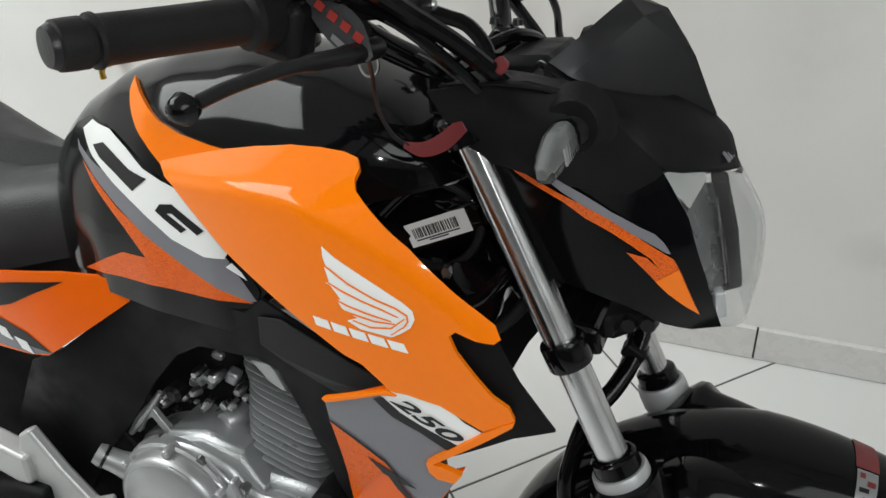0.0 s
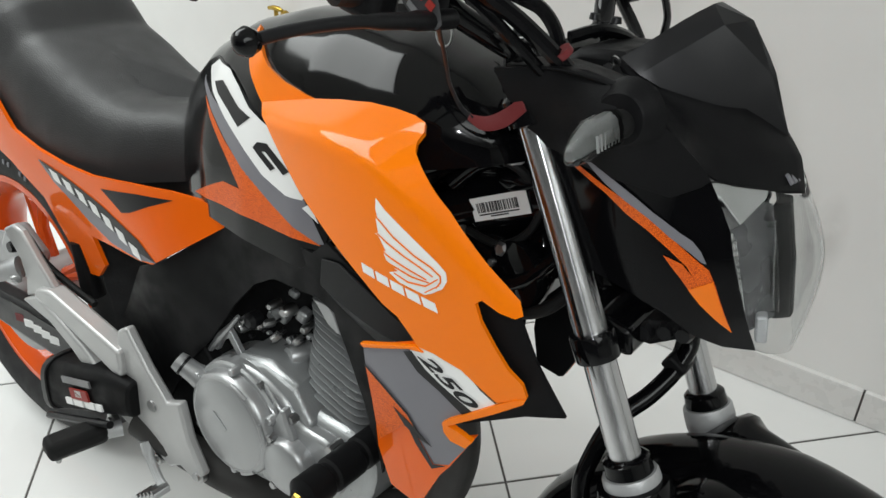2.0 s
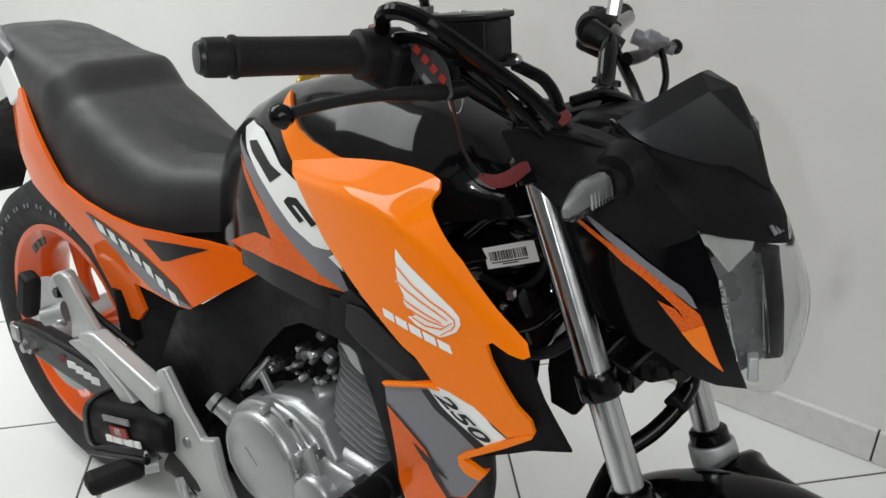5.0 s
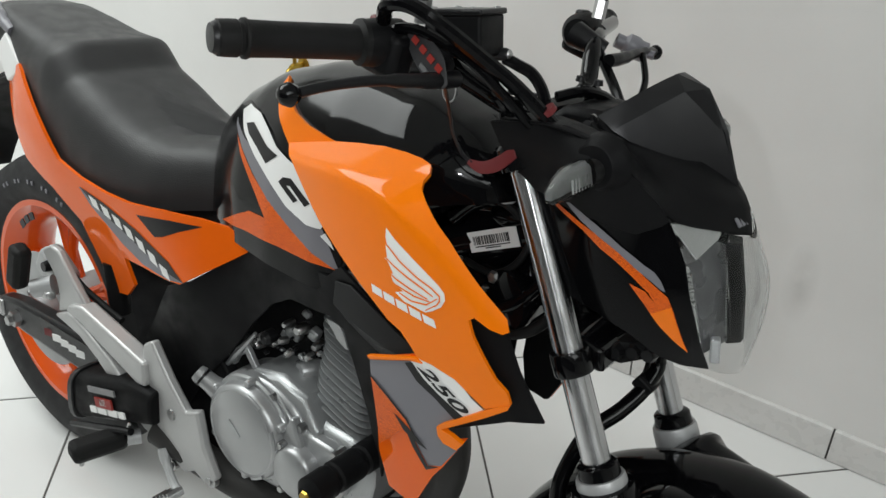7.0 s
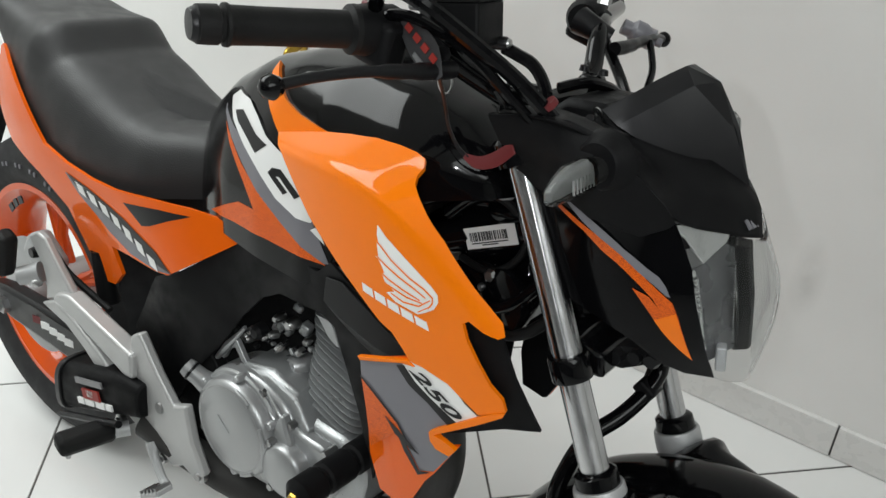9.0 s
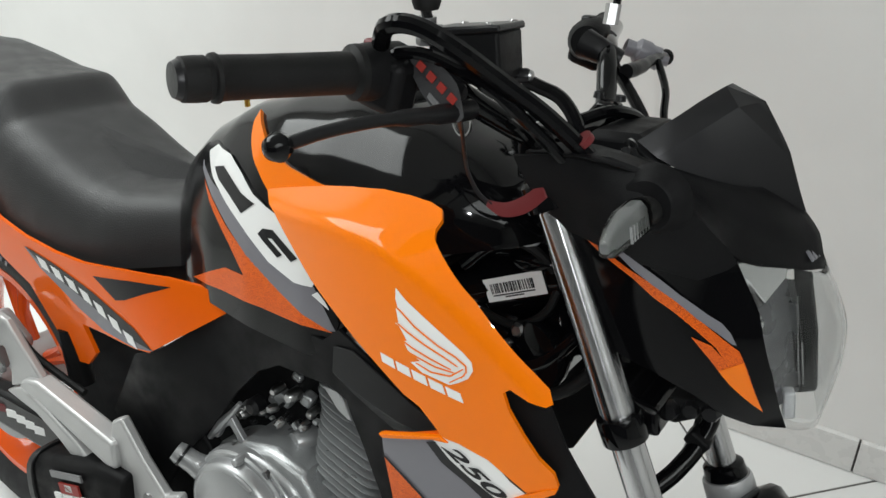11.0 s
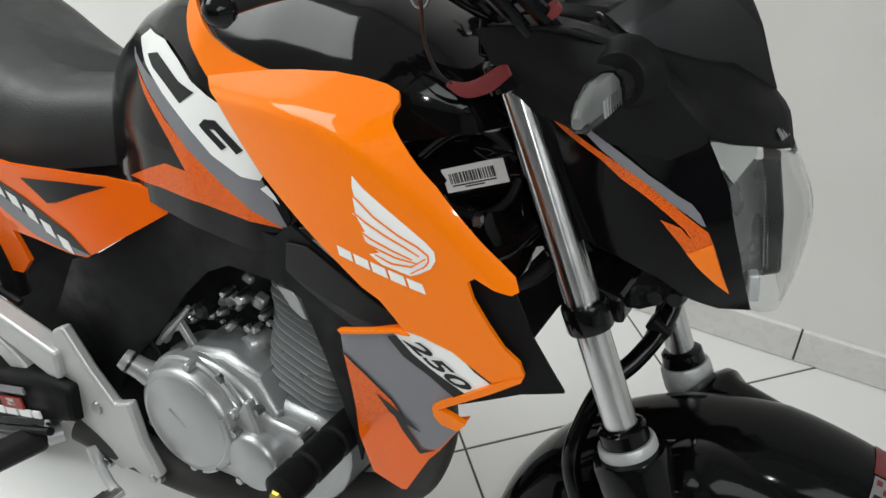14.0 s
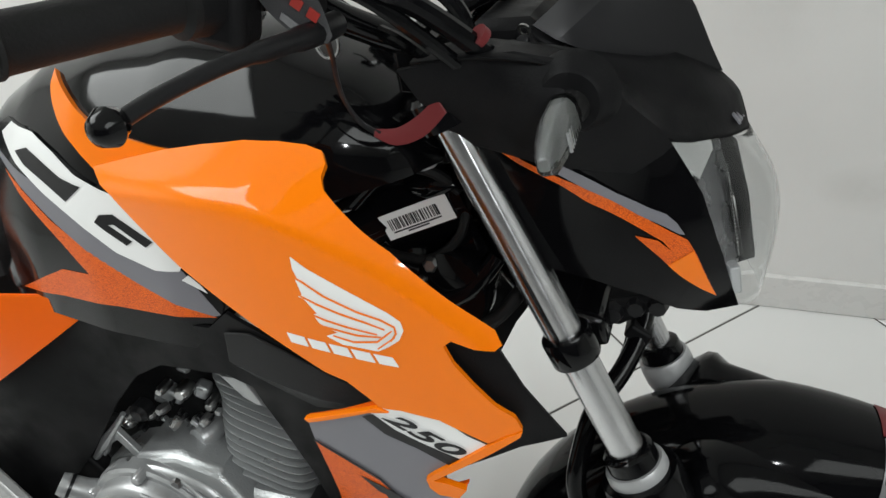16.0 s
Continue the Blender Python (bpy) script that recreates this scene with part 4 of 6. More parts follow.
decal("orange_stripe", [(-0.2902, 0.8949), (-0.2633, 0.8856), (-0.2473, 0.8794), (-0.2316, 0.8722), (-0.2096, 0.8620), (-0.1913, 0.8512), (-0.1670, 0.8354), (-0.1488, 0.8246), (-0.1413, 0.8199), (-0.1342, 0.8065), (-0.1166, 0.7624), (-0.1300, 0.7739), (-0.1433, 0.7863), (-0.1538, 0.7981), (-0.1617, 0.8071), (-0.1787, 0.8236), (-0.1623, 0.8201), (-0.1516, 0.8106), (-0.1587, 0.8194), (-0.1745, 0.8297), (-0.1940, 0.8416), (-0.2131, 0.8518), (-0.2314, 0.8658), (-0.2473, 0.8734), (-0.2634, 0.8803)], COWL_SKIN, MESH_ORANGE, COWL, "orange stripe with fine mesh print", lift=0.0012, step=0.008)
decal("orange_tip", [(-0.1365, 0.8105), (-0.1166, 0.7624), (-0.1300, 0.7739), (-0.1433, 0.7863), (-0.1538, 0.7981)], COWL_SKIN, ORANGE, COWL, lift=0.0019, step=0.01)
decal("grey_stripe", [(-0.2490, 0.8910), (-0.2440, 0.8925), (-0.2317, 0.8866), (-0.2149, 0.8755), (-0.1925, 0.8593), (-0.1695, 0.8466), (-0.1580, 0.8418), (-0.1502, 0.8349), (-0.1440, 0.8255), (-0.1474, 0.8259), (-0.1579, 0.8320), (-0.1768, 0.8414), (-0.1959, 0.8537), (-0.2141, 0.8641), (-0.2317, 0.8760)], COWL_SKIN, GREY, COWL, lift=0.0022, step=0.008)

# flyscreen: a flat pane each side of the middle crease, with a chamfered upper edge
PANE = {"a": (-0.246, 0.06, 0.952), "b": (-0.196, 0.024, 0.997), "c": (-0.181, 0.0, 1.0005), "d": (-0.131, 0.0, 0.915), "m": (-0.190, 0.038, 0.927), "e": (-0.264, 0.062, 0.963), "f": (-0.2125, 0.010, 1.0095), "g": (-0.212, 0.0, 1.010), "n": (-0.1545, 0.005, 0.962), "p": (-0.219, 0.045, 0.976), "q": (-0.236, 0.042, 0.988)}


def flyscreen():
    bm = bmesh.new()
    for s in (-1, 1):
        v = {k: bm.verts.new((p[0], p[1] * s, p[2])) for k, p in PANE.items()}
        for f in ("apm", "pbnm", "bcn", "mnd", "eqpa", "qfbp", "fgcb"):
            bm.faces.new([v[k] for k in f])
    bmesh.ops.remove_doubles(bm, verts=bm.verts, dist=1e-4)
    bmesh.ops.triangulate(bm, faces=bm.faces)
    bmesh.ops.subdivide_edges(bm, edges=bm.edges[:], cuts=2, smooth=0.15, use_grid_fill=True)
    return part("windscreen", bm, SMOKE, BIKE, "smoked black flyscreen with chamfered edge", solid=0.004, sharp=18, bevel=0.0012)


SCREEN = flyscreen()
part("screen_rim", tube([(-0.268, -0.066, 0.955), (-0.252, -0.064, 0.942), (-0.190, -0.042, 0.919), (-0.131, 0.0, 0.904), (-0.190, 0.042, 0.919), (-0.252, 0.064, 0.942), (-0.268, 0.066, 0.955)], 0.0055, 10, 40), MATTE, SCREEN)
part("screen_ring", lathe([(0.0035, -0.001), (0.0055, -0.001), (0.0055, 0.001), (0.0035, 0.001)], (-0.272, -0.052, 0.957), (0.3, 1, 0.4), 16, closed=True), BOLT, SCREEN)
for k in range(5):
    part("maker_badge_block", box((-0.1135 - 0.0012 * abs(k - 2), -0.020 + 0.008 * k, 0.8855), (0.0016, 0.0064, 0.010), pose(0, 0, 0, 0, -40, 0)), GREY, SCREEN)
for s in (-1, 1):
    part("screen_bolt", lathe([(0, 0.003), (0.004, 0.0025), (0.005, 0.0)], (-0.268, 0.074 * s, 0.955), (0.2, s, 0.7), 12), DARK, SCREEN)

lens = [[(-0.163, -0.089, 0.891), (-0.133, -0.088, 0.84), (-0.118, -0.076, 0.79), (-0.104, -0.06, 0.745)], [(-0.128, -0.055, 0.882), (-0.103, -0.058, 0.83), (-0.095, -0.052, 0.785), (-0.09, -0.04, 0.735)], [(-0.105, 0, 0.87), (-0.08, 0, 0.83), (-0.074, 0, 0.785), (-0.079, 0, 0.727)],
        [(-0.128, 0.055, 0.882), (-0.103, 0.058, 0.83), (-0.095, 0.052, 0.785), (-0.09, 0.04, 0.735)], [(-0.163, 0.089, 0.891), (-0.133, 0.088, 0.84), (-0.118, 0.076, 0.79), (-0.104, 0.06, 0.745)]]
LAMP = part("headlamp", box((-0.205, 0, 0.82), (0.06, 0.12, 0.12)), DARK, BIKE, "headlamp with clear faceted lens", bevel=0.02)
glass = part("headlamp_lens", sheet(lens, 16, 20), LENS, LAMP, "clear headlamp lens", solid=0.0025)
glass.visible_shadow = False


def lamp_inside():
    """Bright folded reflector behind the right half of the lens."""
    p1, p2, p3, p4 = (-0.163, -0.082, 0.886), (-0.128, -0.02, 0.866), (-0.138, -0.05, 0.845), (-0.124, -0.01, 0.856)
    p5, p6, p7, p8 = (-0.099, -0.008, 0.756), (-0.113, -0.042, 0.746), (-0.141, -0.079, 0.846), (-0.110, -0.055, 0.748)
    back = Vector((-0.012, 0.0, 0.0))

    def facet(name, pts, mat, label=""):
        a = [Vector(p) for p in pts]
        part(name, loft(bmesh.new(), [a, [v + back * 0.3 for v in a]], True, True), mat, LAMP, label, bevel=0.001)

    facet("reflector_facet", [p1, p2, p3], DISH, "bright upper reflector facet")
    facet("reflector_facet", [p1, p3, p7], MIRROR)
    facet("reflector_strip", [p7, (-0.1385, -0.066, 0.843), (-0.1095, -0.048, 0.747), p8], DISH)
    facet("reflector_panel", [(-0.143, -0.066, 0.842), (-0.134, -0.022, 0.862), p4, p5, p6], HAZE, "grey lower reflector panel")
    for k in range(24):
        f = k / 23
        part("reflector_bead", lathe([(0, 0.001), (0.0008, 0.0007), (0.001, 0.0)], Vector((-0.119, -0.016, 0.845)).lerp(Vector((-0.101, -0.018, 0.768)), f), (1, -0.5, 0.2), 8), DISH, LAMP)
    part("light_tube", tube([(-0.128, -0.018, 0.858), (-0.112, -0.013, 0.81), (-0.1, -0.012, 0.762)], 0.004, 8, 14), LENS, LAMP)
    lumps = random.Random(5)
    for k in range(6):
        c = Vector((-0.1395, -0.074, 0.842)).lerp(Vector((-0.129, -0.063, 0.806)), k / 5)
        part("reflector_cell", box(c, [lumps.uniform(0.004, 0.008) for _ in range(3)], pose(0, 0, 0, lumps.uniform(-40, 40), lumps.uniform(-40, 40), lumps.uniform(-40, 40))), DISH, LAMP, bevel=0.0015)
    part("lamp_stud", lathe([(0, 0.004), (0.004, 0.003), (0.005, 0)], (-0.139, -0.074, 0.84), (1, -0.5, 0), 10), BOLT, LAMP)
    part("light_tube", tube([(-0.136, -0.072, 0.838), (-0.128, -0.066, 0.81), (-0.115, -0.058, 0.765)], 0.0035, 8, 14), LENS, LAMP)
    part("lamp_foot", box((-0.104, -0.03, 0.752), (0.010, 0.014, 0.026), pose(0, 0, 0, 0, -10, 20)), SILVER, LAMP, bevel=0.002)


lamp_inside()
part("lamp_divider", prism([(-0.127, 0.856), (-0.113, 0.858), (-0.098, 0.81), (-0.087, 0.757), (-0.102, 0.749), (-0.114, 0.80)], -0.004, 0.008), MATTE, LAMP, bevel=0.002)


# ---- controls ----
BAR = part("handlebar", tube([(-0.488, -0.32, 1.014), (-0.45, -0.222, 1.012), (-0.418, -0.15, 1.003), (-0.385, -0.108, 0.975), (-0.355, -0.075, 0.953), (-0.345, -0.035, 0.948), (-0.345, 0, 0.948), (-0.345, 0.04, 0.948), (-0.350, 0.075, 0.952), (-0.360, 0.10, 0.968), (-0.378, 0.135, 1.003), (-0.407, 0.206, 1.012), (-0.440, 0.305, 1.014)], 0.011, 14, 60), GLOSS, BIKE, "black tubular handlebar")


def bar_at(y):
    """A point on the straight end of the bar."""
    s = 1 if y > 0 else -1
    f = (abs(y) - 0.222) / 0.12
    return Vector((-0.45 - 0.047 * f, s * (0.222 + 0.12 * f), 1.012 + 0.002 * f))


def grip(s):
    d = bar_at(0.34 * s) - bar_at(0.23 * s)
    prof = [(0.0, 0.018), (0.013, 0.018), (0.016, 0.015), (0.0165, 0.006), (0.0165, -0.002), (0.0145, -0.003), (0.0145, -0.006), (0.0178, -0.007), (0.0182, -0.010), (0.0165, -0.013), (0.0162, -0.04), (0.0165, -0.09), (0.0168, -0.117), (0.022, -0.120), (0.0225, -0.125), (0.017, -0.127)]
    g = part("grip", lathe(prof, bar_at(0.3295 * s), d, 32), RUBBER, BAR, "black rubber handlebar grip")
    part("bar_weight", lathe([(0.0, 0.022), (0.0125, 0.021), (0.0145, 0.017), (0.0145, 0.006)], bar_at(0.3295 * s), d, 28), DARK, g)
    hous = part("switch_housing", tube([bar_at(0.218 * s), bar_at(0.20 * s), bar_at(0.178 * s), bar_at(0.165 * s)], [0.021, 0.024, 0.024, 0.018], 20), MATTE, BAR, "black switch housing")
    c = bar_at(0.19 * s)
    part("switch_block", box(c + Vector((0.004, 0, -0.008)), (0.044, 0.034, 0.046), pose(0, 0, 0, 0, 12, 0)), MATTE, hous, bevel=0.008)
    part("switch_button", box(c + Vector((-0.006, 0.004 * s, 0.021)), (0.014, 0.018, 0.01)), RED if s < 0 else DARK, hous, "red stop switch" if s < 0 else "", bevel=0.003)
    part("switch_screw", lathe([(0, 0.002), (0.004, 0.002), (0.0045, 0.0)], c + Vector((-0.014, 0.002 * s, -0.024)), (-0.4, 0, -1), 10), BOLT, hous)
    # lever with its perch and ball end
    perch = part("lever_perch", tube([bar_at(0.155 * s) + Vector((0.0, 0, 0)), bar_at(0.155 * s) + Vector((0.022, 0, -0.006)), bar_at(0.165 * s) + Vector((0.044, 0, -0.014))], [0.017, 0.014, 0.011], 14), DARK, BAR)
    part("lever", tube([(-0.372, 0.16 * s, 0.987), (-0.372, 0.185 * s, 0.988), (-0.377, 0.22 * s, 0.990), (-0.387, 0.27 * s, 0.992), (-0.398, 0.31 * s, 0.989), (-0.406, 0.336 * s, 0.984)], [0.0085, 0.008, 0.0066, 0.0050, 0.0048, 0.0048], 12, 26), DARK, perch, "black brake lever" if s < 0 else "black clutch lever")
    part("lever_ball", lathe([(0.0, 0.0105), (0.004, 0.0097), (0.0078, 0.007), (0.0105, 0.0), (0.0078, -0.007), (0.004, -0.0097), (0.0, -0.0105)], (-0.408, 0.342 * s, 0.983), (0, 1, 0), 24), GLOSS, perch)
    # mirror clamp with its bright nut and the foot of the stem
    base = bar_at(0.185 * s) + Vector((0.02 if s < 0 else 0.035, -0.02 * s, 0.022))
    mir = part("mirror_stem", tube([base, base + Vector((0.002, 0.004 * s, 0.026)), base + Vector((-0.01, 0.02 * s, 0.05)), base + Vector((-0.05, 0.07 * s, 0.08)), base + Vector((-0.10, 0.13 * s, 0.13))], 0.0045, 10, 24), GLOSS, BAR, "black mirror stem")
    part("mirror_nut", lathe([(0.0, 0.010), (0.0085, 0.010), (0.0085, -0.012), (0.0, -0.012)], base + Vector((0, 0, 0.012)), (0, 0.1 * s, 1), 6), BOLT, mir)
    part("mirror_boot", lathe([(0.0055, 0.012), (0.010, 0.010), (0.012, 0.0), (0.010, -0.006)], base + Vector((0.001, 0.003 * s, 0.034)), (0, 0.1 * s, 1), 16), RUBBER, mir)
    part("mirror_joint", box(base + Vector((-0.006, 0.006 * s, 0.056)), (0.036, 0.022, 0.02), pose(0, 0, 0, 12 * s, 10, 20 * s)), MATTE, mir, bevel=0.006)
    part("joint_screw", lathe([(0, 0.002), (0.003, 0.002), (0.0036, 0)], base + Vector((0.0, -0.006, 0.056)), (0.3, -1, 0), 10), BOLT, mir)


both(grip)
SWING = Matrix.Translation((-0.39, -0.018, 0)) @ Matrix.Rotation(radians(-5.9), 4, "Z") @ Matrix.Translation((0.39, 0, 0))
for ob in list(BAR.children_recursive):
    if sum(v.co.y for v in ob.data.vertices) > 0:
        ob.data.transform(SWING)
res = part("brake_reservoir", box((-0.383, -0.138, 1.026), (0.062, 0.05, 0.040), pose(0, 0, 0, 0, -8, 6)), MATTE, BAR, "black brake fluid reservoir", bevel=0.003)
part("reservoir_lid", box((-0.386, -0.138, 1.048), (0.066, 0.054, 0.006), pose(0, 0, 0, 0, -8, 6)), DARK, res, bevel=0.002)
for dx, dy in ((-0.022, -0.02), (0.024, -0.02), (-0.022, 0.02), (0.024, 0.02)):
    part("lid_screw", lathe([(0, 0.0015), (0.003, 0.0012), (0.0036, 0)], (-0.386 + dx, -0.138 + dy, 1.0515 + 0.14 * dx), (0, 0, 1), 10), BOLT, res)
part("banjo_bolt", lathe([(0, 0.006), (0.005, 0.006), (0.0065, 0.003), (0.0065, -0.010)], (-0.350, -0.115, 1.012), (1, 0.1, 0.1), 12), DARK, res)
part("banjo_cap", lathe([(0, 0.003), (0.004, 0.002), (0.005, 0)], (-0.344, -0.1145, 1.0128), (1, 0.1, 0.1), 10), BOLT, res)
part("clutch_boot", tube([(-0.40, 0.245, 1.0), (-0.383, 0.255, 0.994), (-0.366, 0.265, 0.988), (-0.352, 0.27, 0.985)], [0.010, 0.016, 0.014, 0.006], 16, 16), GREY, BAR, "grey clutch perch boot")
# bar clamps on the top yoke
for s in (-1, 1):
    clamp = part("bar_clamp", prism([(-0.362, 0.915), (-0.365, 0.952), (-0.355, 0.966), (-0.337, 0.966), (-0.327, 0.952), (-0.325, 0.915)], 0.062 * s, 0.088 * s), GLOSS, BIKE, bevel=0.004)
    for x in (-0.358, -0.334):
        part("clamp_bolt", lathe([(0, 0.006), (0.005, 0.006), (0.006, 0.0)], (x, 0.075 * s, 0.967), (0, 0, 1), 12), DARK, clamp)
# cables and hoses
CABLES = [[(-0.43, -0.205, 1.036), (-0.412, -0.222, 1.052), (-0.388, -0.222, 1.055), (-0.362, -0.21, 1.043), (-0.338, -0.17, 1.014), (-0.312, -0.145, 0.990), (-0.284, -0.122, 0.960), (-0.262, -0.10, 0.93)],
          [(-0.44, -0.19, 1.01), (-0.424, -0.196, 1.027), (-0.40, -0.19, 1.030), (-0.372, -0.182, 1.021), (-0.345, -0.168, 1.005), (-0.318, -0.15, 0.978), (-0.296, -0.12, 0.945), (-0.28, -0.10, 0.92)],
          [(-0.41, -0.085, 0.985), (-0.373, -0.098, 0.969), (-0.348, -0.11, 0.963), (-0.324, -0.12, 0.952), (-0.305, -0.11, 0.93)],
          [(-0.35, -0.112, 1.008), (-0.336, -0.11, 1.004), (-0.317, -0.11, 0.998), (-0.302, -0.11, 0.982), (-0.296, -0.108, 0.960), (-0.292, -0.09, 0.92)],
          [(-0.33, -0.03, 0.965), (-0.31, 0.0, 0.972), (-0.30, 0.05, 0.955), (-0.295, 0.06, 0.92)],
          [(-0.40, 0.18, 1.0), (-0.37, 0.15, 0.985), (-0.33, 0.12, 0.955), (-0.30, 0.09, 0.93), (-0.27, 0.05, 0.90)],
          [(-0.35, 0.225, 0.99), (-0.325, 0.19, 0.965), (-0.31, 0.15, 0.945), (-0.29, 0.11, 0.92)]]
for k, c in enumerate(CABLES):
    part("control_cable", tube(c, (0.0075, 0.0052, 0.0052, 0.006, 0.006, 0.0065, 0.0045)[k], 10, 30), BODY, BIKE, "black control cable")
part("cable_print", tube([(-0.287, -0.127, 0.9735), (-0.284, -0.124, 0.9695)], 0.0079, 12), RED, BIKE)
part("brake_hose", tube([(-0.20, 0.02, 0.73), (-0.176, 0.03, 0.685), (-0.177, 0.01, 0.656), (-0.189, -0.02, 0.631), (-0.209, -0.05, 0.606), (-0.218, -0.07, 0.569), (-0.22, -0.08, 0.532), (-0.205, -0.085, 0.49), (-0.16, -0.085, 0.40)], 0.0095, 14, 50), GLOSS, BIKE, "black front brake hose")
part("speed_cable", tube([(-0.21, 0.03, 0.72), (-0.188, 0.035, 0.68), (-0.186, 0.012, 0.648), (-0.197, -0.02, 0.620), (-0.216, -0.05, 0.594), (-0.224, -0.07, 0.555), (-0.215, -0.08, 0.50)], 0.0045, 10, 40), RUBBER, BIKE)
part("hose_clip", box((-0.178, 0.012, 0.658), (0.024, 0.026, 0.016), pose(0, 0, 0, 0, 30, 0)), MATTE, BIKE, bevel=0.003)
cluster = part("instrument_pod", prism([(-0.33, 0.915), (-0.335, 0.94), (-0.31, 0.962), (-0.27, 0.965), (-0.24, 0.945), (-0.26, 0.92)], -0.05, 0.05), MATTE, BIKE, "black instrument pod", bevel=0.008)

# ---- steering head and the dark parts behind the fork ----
part("headstock", lathe([(0.0, 0.11), (0.032, 0.11), (0.035, 0.09), (0.03, 0.07), (0.03, -0.07), (0.035, -0.09), (0.032, -0.11), (0.0, -0.11)], (-0.315, 0, 0.815), (-0.43, 0, 0.9), 24), GLOSS, BIKE)
for s in (-1, 1):
    part("frame_tube", tube([(-0.36, 0.02 * s, 0.80), (-0.44, 0.05 * s, 0.765), (-0.55, 0.1 * s, 0.72), (-0.75, 0.1 * s, 0.66)], 0.02, 12, 20), GLOSS, BIKE, "black steel frame tube")
part("down_tube", tube([(-0.32, 0, 0.79), (-0.36, 0, 0.70), (-0.42, 0, 0.55), (-0.46, 0, 0.42)], 0.022, 14, 20), GLOSS, BIKE, "black steel down tube")
airbox = part("air_intake_box", lathe([(0.0, -0.045), (0.034, -0.045), (0.041, -0.038), (0.041, 0.05), (0.0, 0.055)], (-0.372, -0.012, 0.79), (0.9, 0.0, 0.42), 28), GLOSS, BIKE, "gloss black canister with white label")
part("air_intake_upper", prism([(-0.43, 0.80), (-0.42, 0.84), (-0.36, 0.855), (-0.325, 0.84), (-0.345, 0.82)], -0.045, 0.05), GLOSS, BIKE, bevel=0.012)
part("horn_bracket", prism([(-0.37, 0.70), (-0.375, 0.75), (-0.335, 0.765), (-0.30, 0.74), (-0.31, 0.70)], -0.05, 0.05), GLOSS, BIKE, bevel=0.01)
part("horn", lathe([(0.0, -0.014), (0.02, -0.014), (0.036, -0.008), (0.038, 0.0), (0.036, 0.01), (0.0, 0.014)], (-0.335, -0.06, 0.73), (0.3, 1, 0), 28), GLOSS, BIKE, "black horn disc")
for p in ((-0.365, -0.064, 0.735),):
    part("bracket_bolt", lathe([(0, 0.004), (0.003, 0.004), (0.005, 0.001), (0.005, -0.004)], p, (0, -1, 0.15), 12), BOLT, BIKE)
part("wire_loom", tube([(-0.42, -0.05, 0.84), (-0.385, -0.065, 0.848), (-0.35, -0.06, 0.84), (-0.33, -0.05, 0.82)], 0.005, 8, 20), RUBBER, BIKE)
part("wire_loom", tube([(-0.41, -0.045, 0.75), (-0.36, -0.06, 0.755), (-0.33, -0.055, 0.78), (-0.325, -0.04, 0.82)], 0.0045, 8, 20), RUBBER, BIKE)
m = pose(-0.369, -0.0545, 0.793, 0, -25.0, 0)
lab = part("barcode_label", box((0, 0, 0), (0.070, 0.001, 0.0245), bm=None), WHITE, airbox, "white label with printed bars")
lab.data.transform(m)
rng = random.Random(4)
x = -0.028
while x < 0.024:
    w = rng.choice((0.0006, 0.0011, 0.0017))
    bar = box((x + w / 2, -0.0008, 0.0012), (w, 0.0006, 0.0105))
    bar.transform(m)
    part("label_bar", bar, BLACK_DECAL, lab)
    x += w + rng.choice((0.0007, 0.0012, 0.0018))
for z, w in ((-0.0062, 0.05), (-0.0086, 0.022)):
    bar = box((-0.002, -0.0008, z), (w, 0.0006, 0.0013))
    bar.transform(m)
    part("label_bar", bar, BLACK_DECAL, lab)
def crinkle(name, centre, size, seed, label=""):
    """A loosely wrapped bundle with creased film round it."""
    r = random.Random(seed)
    bm = bmesh.new()
    bmesh.ops.create_icosphere(bm, subdivisions=4, radius=1.0)
    dirs = [(Vector((r.uniform(-1, 1), r.uniform(-1, 1), r.uniform(-1, 1))).normalized(), r.uniform(0.70, 0.95)) for _ in range(44)]
    for v in bm.verts:
        d = v.co.normalized()
        k = min([1.0] + [h / max(0.05, d.dot(n)) for n, h in dirs if d.dot(n) > 0.3])
        v.co = Vector(centre) + Vector((d.x * size[0], d.y * size[1], d.z * size[2])) * k
    part(name, bm, GLOSS, BIKE, label, sharp=25)


crinkle("wrapped_loom", (-0.345, -0.03, 0.848), (0.045, 0.022, 0.022), 3, "wiring loom wrapped in glossy black film")
crinkle("wrapped_loom", (-0.375, -0.04, 0.73), (0.05, 0.02, 0.024), 5)
crinkle("wrapped_loom", (-0.322, -0.03, 0.755), (0.03, 0.02, 0.035), 8)
crinkle("wrapped_loom", (-0.353, -0.046, 0.824), (0.034, 0.016, 0.014), 12)
stay = part("tank_stay", tube([(-0.43, -0.05, 0.80), (-0.40, -0.05, 0.83), (-0.359, -0.048, 0.846), (-0.33, -0.04, 0.85)], [0.010, 0.010, 0.012, 0.009], 12, 20), GLOSS, BIKE)
part("stay_washer", lathe([(0.0, 0.002), (0.013, 0.002), (0.014, 0.0), (0.014, -0.003)], (-0.359, -0.056, 0.852), (0.1, -0.6, 0.8), 24), SILVER, stay)
part("stay_bolt", lathe([(0.0, 0.010), (0.004, 0.010), (0.0055, 0.007), (0.0055, 0.001)], (-0.359, -0.056, 0.852), (0.1, -0.6, 0.8), 6), BOLT, stay)
part("loom_nut", lathe([(0.0, 0.006), (0.005, 0.006), (0.008, 0.003), (0.008, -0.004)], (-0.355, -0.064, 0.753), (0, -1, 0.2), 6), BOLT, BIKE)
